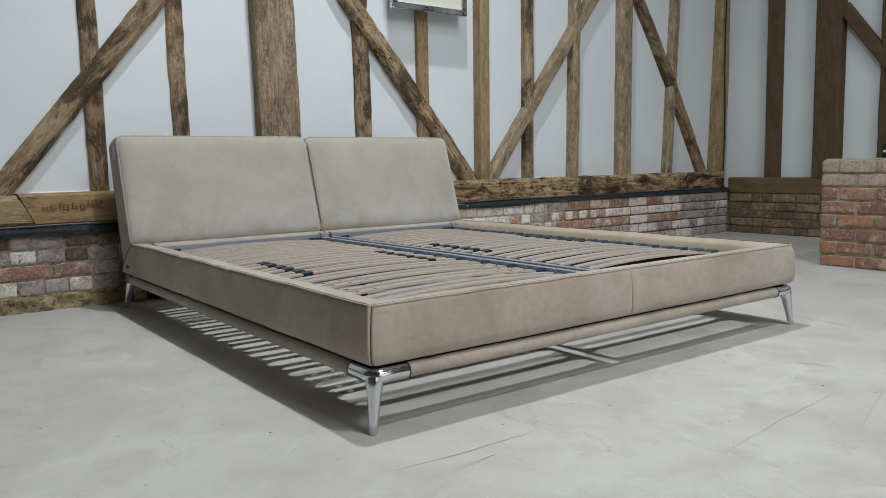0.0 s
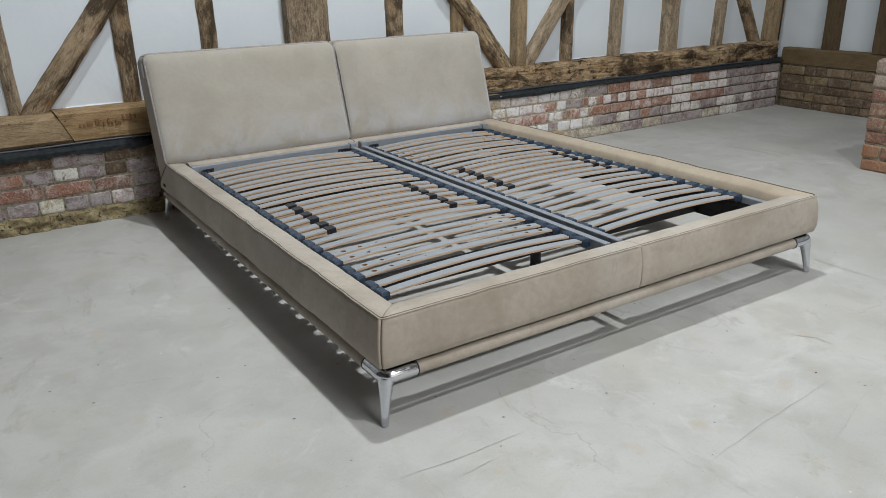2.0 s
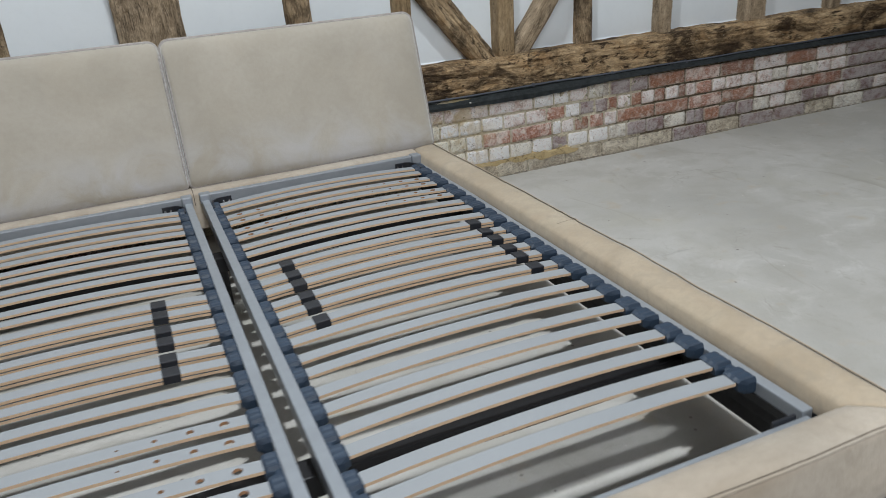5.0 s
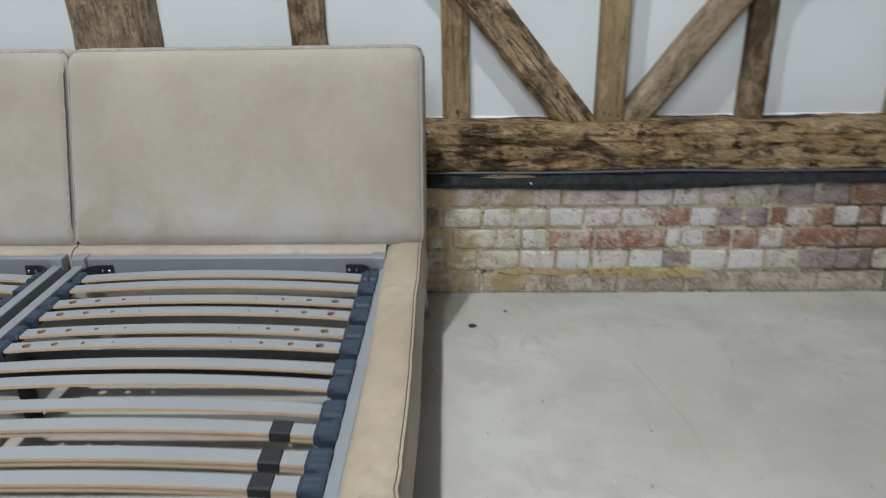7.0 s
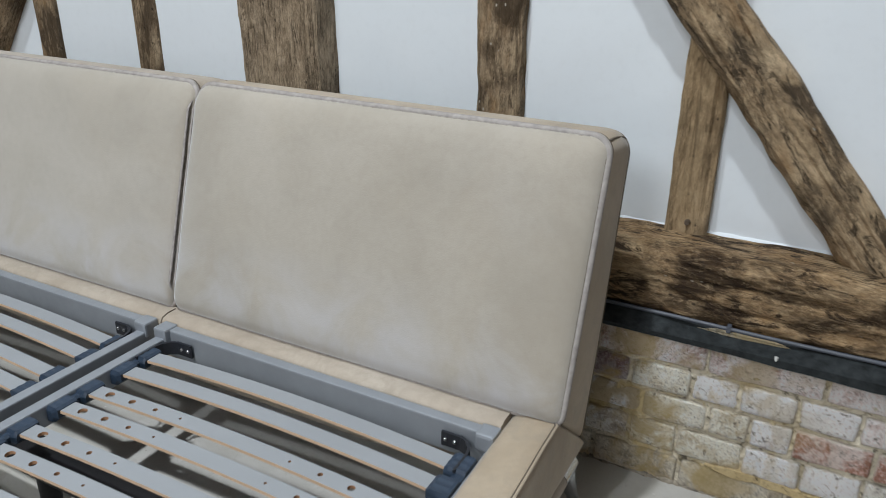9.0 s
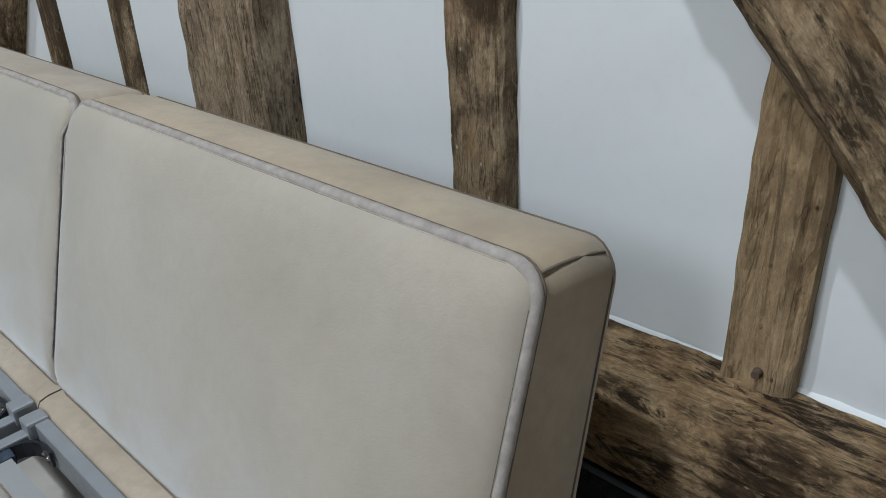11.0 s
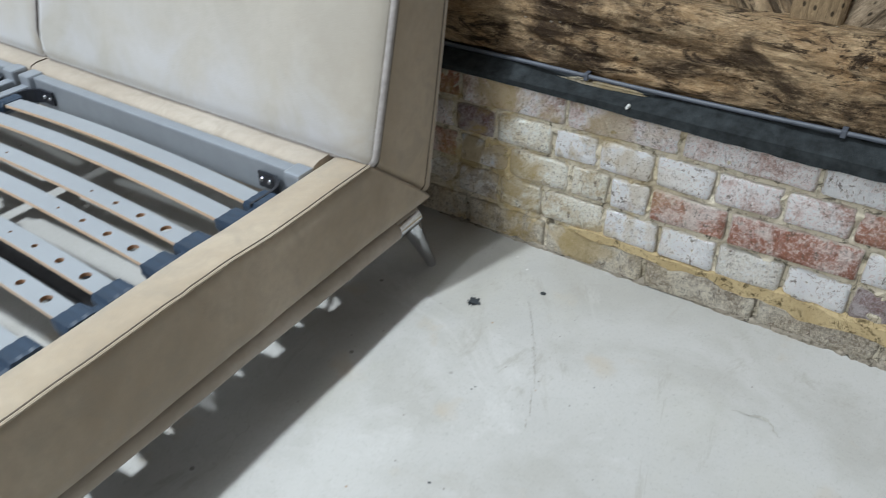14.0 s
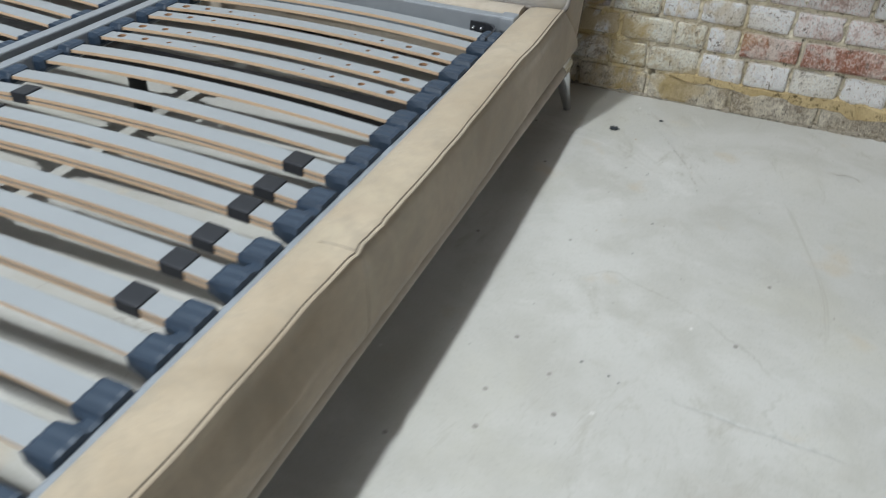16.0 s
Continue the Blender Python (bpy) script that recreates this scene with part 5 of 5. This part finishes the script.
def brick_mesh(length, height, seed, across):
    """A worn handmade brick, its face toward -y, centred on its face; "edge" rises to 1 at its arrises."""
    bm = bmesh.new()
    mark_edge = bm.verts.layers.float.new("edge")
    l, h = length / 2, height / 2
    rise = (-1.0, -0.87, -0.5, 0.5, 0.87, 1.0)
    grid = []
    for u in across:
        column = []
        for v in rise:
            x, z = l * u, h * v
            gap = min(l - abs(x), h - abs(z))
            x += u ** 5 * 0.0042 * noise.noise((z * 34, seed * 1.7, 2)) - u * max(0.0, abs(v) - 0.86) * max(0.0, abs(u) - 0.85) * 0.14
            z += v ** 5 * 0.0034 * noise.noise((x * 22, seed * 2.3, 8)) - v * max(0.0, abs(v) - 0.86) * max(0.0, abs(u) - 0.85) * 0.1
            y = 0.006 * max(0.0, 1 - gap / 0.005) ** 1.5 + 0.0022 * noise.noise((x * 18, z * 24, seed)) + 0.0012 * noise.noise((x * 55, z * 60, seed + 3))
            q = bm.verts.new((x, y, z))
            q[mark_edge] = max(0.0, 1 - gap / 0.015)
            column.append(q)
        grid.append(column)
    for c0, c1 in zip(grid, grid[1:]):
        for k in range(len(rise) - 1):
            bm.faces.new((c0[k], c1[k], c1[k + 1], c0[k + 1]))
    rim = [c[0] for c in grid] + grid[-1][1:] + [c[-1] for c in grid[-2::-1]] + grid[0][-2:0:-1]
    back = []
    for q in rim:
        b = bm.verts.new((q.co.x, 0.05, q.co.z))
        b[mark_edge] = 1.0
        back.append(b)
    for k in range(len(rim)):
        n = (k + 1) % len(rim)
        bm.faces.new((rim[n], rim[k], back[k], back[n]))
    return to_mesh("brick", bm, BRICK_RED, True)


LONG = [brick_mesh(0.22, 0.068, 1.3 + k * 4.1, (-1, -0.95, -0.82, -0.45, 0, 0.45, 0.82, 0.95, 1)) for k in range(9)]
SHORT = [brick_mesh(0.105, 0.068, 60.7 + k * 3.7, (-1, -0.9, -0.5, 0.5, 0.9, 1)) for k in range(9)]
RND = random.Random(5)


def lay(parent, centre, length, height, turn, mat, proud=0.0):
    pool, size = (LONG, 0.22) if length > 0.155 else (SHORT, 0.105)
    ob = new("brick", RND.choice(pool))
    m = Matrix.Translation(centre) @ Matrix.Rotation(radians(turn + RND.uniform(-0.6, 0.6)), 4, "Z") @ Matrix.Rotation(radians(RND.uniform(-0.7, 0.7)), 4, "Y")
    m = m @ Matrix.Translation((0, -proud, 0)) @ Matrix.Diagonal((length / size, 1, height / 0.068, 1))
    hang(ob, parent, m)
    ob.material_slots[0].link = "OBJECT"
    ob.material_slots[0].material = mat
    return ob


COURSE = [(0.0, 0.078), (0.090, 0.166), (0.176, 0.247), (0.258, 0.327), (0.337, 0.412)]
KIND = {"w": BRICK_WHITE, "p": BRICK_PINK, "r": BRICK_RED, "o": BRICK_OCHRE, "g": BRICK_GREY, "v": BRICK_PURPLE, "b": BRICK_BROWN, "e": BRICK_BASE, "R": BRICK_RAW}
# the stretch beside the headboard, course by course from the floor: where each brick ends, and its colour
NEAR = [
    ((2.14, ""), (2.36, "e"), (2.61, "e"), (2.86, "e"), (3.10, "e")),
    ((2.11, ""), (2.226, "g"), (2.345, "o"), (2.50, "o"), (2.63, "w"), (2.756, "w"), (2.894, "g"), (3.02, "w")),
    ((2.11, ""), (2.25, "w"), (2.41, "o"), (2.505, "o"), (2.598, "w"), (2.765, "r"), (3.02, "r")),
    ((2.10, ""), (2.215, "v"), (2.362, "o"), (2.47, "w"), (2.598, "w"), (2.724, "w"), (2.857, "p"), (2.985, "p"), (3.10, "r")),
    ((2.12, ""), (2.388, "p"), (2.642, "p"), (2.906, "p"), (3.03, "w")),
]
# on from there to the corner post
FAR = [
    ((3.34, "e"), (3.58, "e"), (3.83, "e"), (4.08, "v"), (4.33, "e"), (4.60, "v"), (4.86, "v"), (5.10, "e"), (5.36, "g"), (5.62, "v"), (5.95, "v")),
    ((3.115, "v"), (3.25, "w"), (3.38, "w"), (3.50, "g"), (3.64, "v"), (3.765, "v"), (3.92, "g"), (3.985, "v"), (4.05, "v"), (4.17, "R"), (4.30, "v"), (4.43, "v"), (4.56, "g"), (4.69, "p"), (4.81, "g"), (4.93, "v"), (5.05, "v"), (5.18, "p"), (5.31, "g"), (5.44, "v"), (5.56, "p"), (5.68, "v"), (5.81, "v"), (5.95, "v")),
    ((3.075, "w"), (3.16, "p"), (3.255, "R"), (3.35, "r"), (3.435, "p"), (3.695, "R"), (3.935, "R"), (4.18, "r"), (4.43, "R"), (4.67, "p"), (4.90, "R"), (5.14, "R"), (5.37, "v"), (5.60, "v"), (5.80, "v"), (5.95, "v")),
    ((3.195, "w"), (3.29, "v"), (3.375, "v"), (3.44, "R"), (3.53, "p"), (3.60, "R"), (3.69, "p"), (3.765, "R"), (3.86, "p"), (3.91, "R"), (3.98, "p"), (4.10, "r"), (4.20, "p"), (4.32, "p"), (4.44, "p"), (4.56, "p"), (4.68, "g"), (4.80, "p"), (4.92, "g"), (5.04, "p"), (5.17, "p"), (5.30, "v"), (5.52, "v"), (5.74, "v"), (5.95, "p")),
    ((3.13, "w"), (3.25, "p"), (3.39, "g"), (3.525, "v"), (3.645, "v"), (3.90, "R"), (4.155, "r"), (4.41, "R"), (4.66, "p"), (4.91, "R"), (5.16, "p"), (5.42, "v"), (5.69, "v"), (5.95, "v")),
]
# beyond the other side of the bed
WEST_ROW = [
    ((-0.98, ""),),
    ((0.03, "b"), (-0.11, "v"), (-0.235, "p"), (-0.355, "v"), (-0.48, "v"), (-0.61, "o"), (-0.77, "v"), (-1.0, "v")),
    ((0.05, "v"), (-0.10, "v"), (-0.315, "R"), (-0.575, "R"), (-0.83, "R"), (-1.08, "R")),
    ((0.03, "v"), (-0.125, "v"), (-0.245, "b"), (-0.38, "v"), (-0.51, "g"), (-0.655, "v"), (-0.79, "R"), (-1.04, "v")),
    ((0.05, "b"), (-0.24, "b"), (-0.50, "v"), (-0.76, "b"), (-1.0, "b")),
]
CHOICE = ["eeeeb", "gvgvwR", "RrRvpr", "RprvRw", "RRpvrg"]
CHOICE_W = ["oebb", "vRvr", "RRrv", "vRvb", "vvvb"]
for n, (z0, z1) in enumerate(COURSE):
    row = NEAR[n] + FAR[n]
    for (xa, _), (xb, c) in zip(row, row[1:]):
        lay(plinth, ((xa + xb) / 2, BRICK_Y, (z0 + z1) / 2), xb - xa - 0.008, z1 - z0 + 0.001, 0, KIND[c], RND.uniform(0.001, 0.009))
    for (xb, _), (xa, c) in zip(((0.16, ""),) + WEST_ROW[n], WEST_ROW[n] if n else ()):
        lay(plinth, ((xa + xb) / 2, BRICK_Y, (z0 + z1) / 2), xb - xa - 0.009, z1 - z0 + 0.001, 0, KIND[c], RND.uniform(-0.001, 0.005))
    for start, stop, step in ((row[0][0], 0.17, -1), (WEST_ROW[n][-1][0], -2.4, -1)):
        x = start
        while (stop - x) * step > 0.06:
            length = RND.choice((0.125, 0.13, 0.235, 0.24, 0.235)) if n else RND.choice((0.24, 0.25, 0.3))
            length = min(length, abs(stop - x))
            mid = x + step * length / 2
            pick = RND.choice(CHOICE_W[n] if mid < 0.8 else CHOICE[n])
            if -0.15 < mid < 2.0 and RND.random() < 0.5:
                pick = "g" if mid > 0.8 else RND.choice("vvvb")
            lay(plinth, (mid, BRICK_Y, (z0 + z1) / 2), length - 0.009, z1 - z0 + 0.001, 0, KIND[pick], RND.uniform(0.002, 0.007) if n == 0 else RND.uniform(-0.002, 0.005))
            x += step * length
# end wall: uneven courses of mixed stretchers and headers
ENDS = [0.0, 0.071, 0.153, 0.226, 0.309, 0.392]
for n, (z0, z1) in enumerate(zip(ENDS, ENDS[1:])):
    y = BRICK_Y - 0.004 - RND.uniform(0.0, 0.03)
    while y > -1.6:
        length = RND.choice((0.10, 0.118, 0.20, 0.222, 0.238, 0.25, 0.235)) if n % 2 else RND.choice((0.10, 0.125, 0.115, 0.21, 0.24))
        pick = RND.choice((BRICK_BROWN, BRICK_BROWN, BRICK_BROWN, BRICK_UMBER, BRICK_UMBER, BRICK_YELLOW))
        lay(east_plinth, (EAST - 0.05, y - length / 2, (z0 + z1) / 2 + RND.uniform(-0.004, 0.004)), length - RND.uniform(0.004, 0.012), z1 - z0 - RND.uniform(0.001, 0.009), -90, pick, RND.uniform(-0.006, 0.004))
        y -= length
# eroded, mossy footing under the wall beyond the other side
bm = bmesh.new()
rows = []
for i in range(126):
    x = -1.15 + 1.25 * i / 125
    row = []
    for k in range(13):
        z = 0.098 * k / 12
        lump = 0.020 * noise.noise((x * 9, z * 22, 3)) + 0.013 * noise.noise((x * 28, z * 50, 8)) + 0.006 * noise.noise((x * 80, z * 110, 5))
        out = 0.010 + lump - 0.026 * max(0.0, (z - 0.066) / 0.032) ** 2
        row.append(bm.verts.new((x, BRICK_Y - out, z * (1 + 0.12 * noise.noise((x * 6, 1, 7))))))
    row.append(bm.verts.new((x, BRICK_Y + 0.02, row[-1].co.z)))
    rows.append(row)
for r0, r1 in zip(rows, rows[1:]):
    for k in range(13):
        bm.faces.new((r0[k], r1[k], r1[k + 1], r0[k + 1]))
part("footing", bm, MOSSY, plinth, "eroded mossy ochre footing", smooth=True)
# ochre mortar smeared over the lowest joints
bm = bmesh.new()
rings = []
for i in range(81):
    x = 2.42 + 0.76 * i / 80
    u = i / 80
    h = (0.008 + 0.017 * u) * min(1.0, 14 * u + 0.1, 14 * (1 - u) + 0.1) * (1 + 0.8 * noise.noise((x * 9, 3, 2)))
    zc = 0.088 - 0.016 * u + 0.006 * noise.noise((x * 7, 0, 0))
    rings.append([bm.verts.new((x, BRICK_Y + q + 0.002 * noise.noise((x * 30, k, 6)), zc + k * h * (1 + 0.8 * noise.noise((x * 24, k * 3, 1))))) for k, q in ((-1, 0.003), (-0.8, -0.0095), (0.75, -0.009), (1, 0.003))])
for r0, r1 in zip(rings, rings[1:]):
    for k in range(3):
        bm.faces.new((r0[k], r0[k + 1], r1[k + 1], r1[k]))
part("mortar_smear", bm, OCHRE, plinth, "ochre mortar smear")
# crumbling fillet where the wall meets the floor
for x0, x1 in ((2.05, 5.95), (-2.4, 0.1)):
    bm = bmesh.new()
    rings = []
    n = int((x1 - x0) / 0.009)
    for i in range(n + 1):
        x = x0 + (x1 - x0) * i / n
        w, r = noise.noise((x * 8, 1, 1)), noise.noise((x * 37, 2, 5)) + 0.9 * noise.noise((x * 110, 2, 5))
        high, out = max(0.003, 0.010 + 0.010 * w + 0.007 * r), max(0.001, 0.006 + 0.006 * w + 0.006 * r)
        rings.append([bm.verts.new((x, y, z)) for y, z in ((BRICK_Y - out - 0.002, -0.002), (BRICK_Y - out, high * 0.5), (BRICK_Y - out * 0.4, high * 0.9), (BRICK_Y + 0.012, high))])
    for r0, r1 in zip(rings, rings[1:]):
        for k in range(3):
            bm.faces.new((r0[k], r0[k + 1], r1[k + 1], r1[k]))
    part("mortar_fillet", bm, MORTAR_GREY, plinth, "crumbling grey mortar at the floor")
for n in range(8):
    z0, z1 = n * PH / 8, (n + 1) * PH / 8 - 0.012
    mat = BRICK_BUFF if n >= 6 else BRICK_PIER
    for turn, fixed, lo, hi in ((-90, PX0, PY0, PY1), (180, PY1, PX0 + 0.052, PX1)):
        a = lo if n % 2 else lo + 0.001
        first = True
        while a < hi - 0.03:
            length = (0.12 if n % 2 else 0.24) if first else 0.238
            first = False
            b = min(a + length, hi)
            if hi - b < 0.06:
                b = hi
            mid = (a + b) / 2
            at = (fixed, lo + hi - mid if turn == -90 else mid, (z0 + z1) / 2)
            lay(core, at, b - a - RND.uniform(0.008, 0.016), z1 - z0 + RND.uniform(-0.004, 0.003), turn, mat, RND.uniform(-0.002, 0.009))
            a = b
for i in range(4):
    for k in range(4):
        ob = lay(core, (0, 0, 0), 0.21, 0.105, 0, BRICK_BUFF)
        m = Matrix.Translation((PX0 + 0.115 + i * 0.222, PY0 + 0.11 + k * 0.235, PH + 0.001)) @ Matrix.Rotation(radians(90), 4, "Z") @ Matrix.Rotation(radians(-90), 4, "X")
        hang(ob, core, m @ Matrix.Diagonal((1.02, 1, 3.0, 1)))
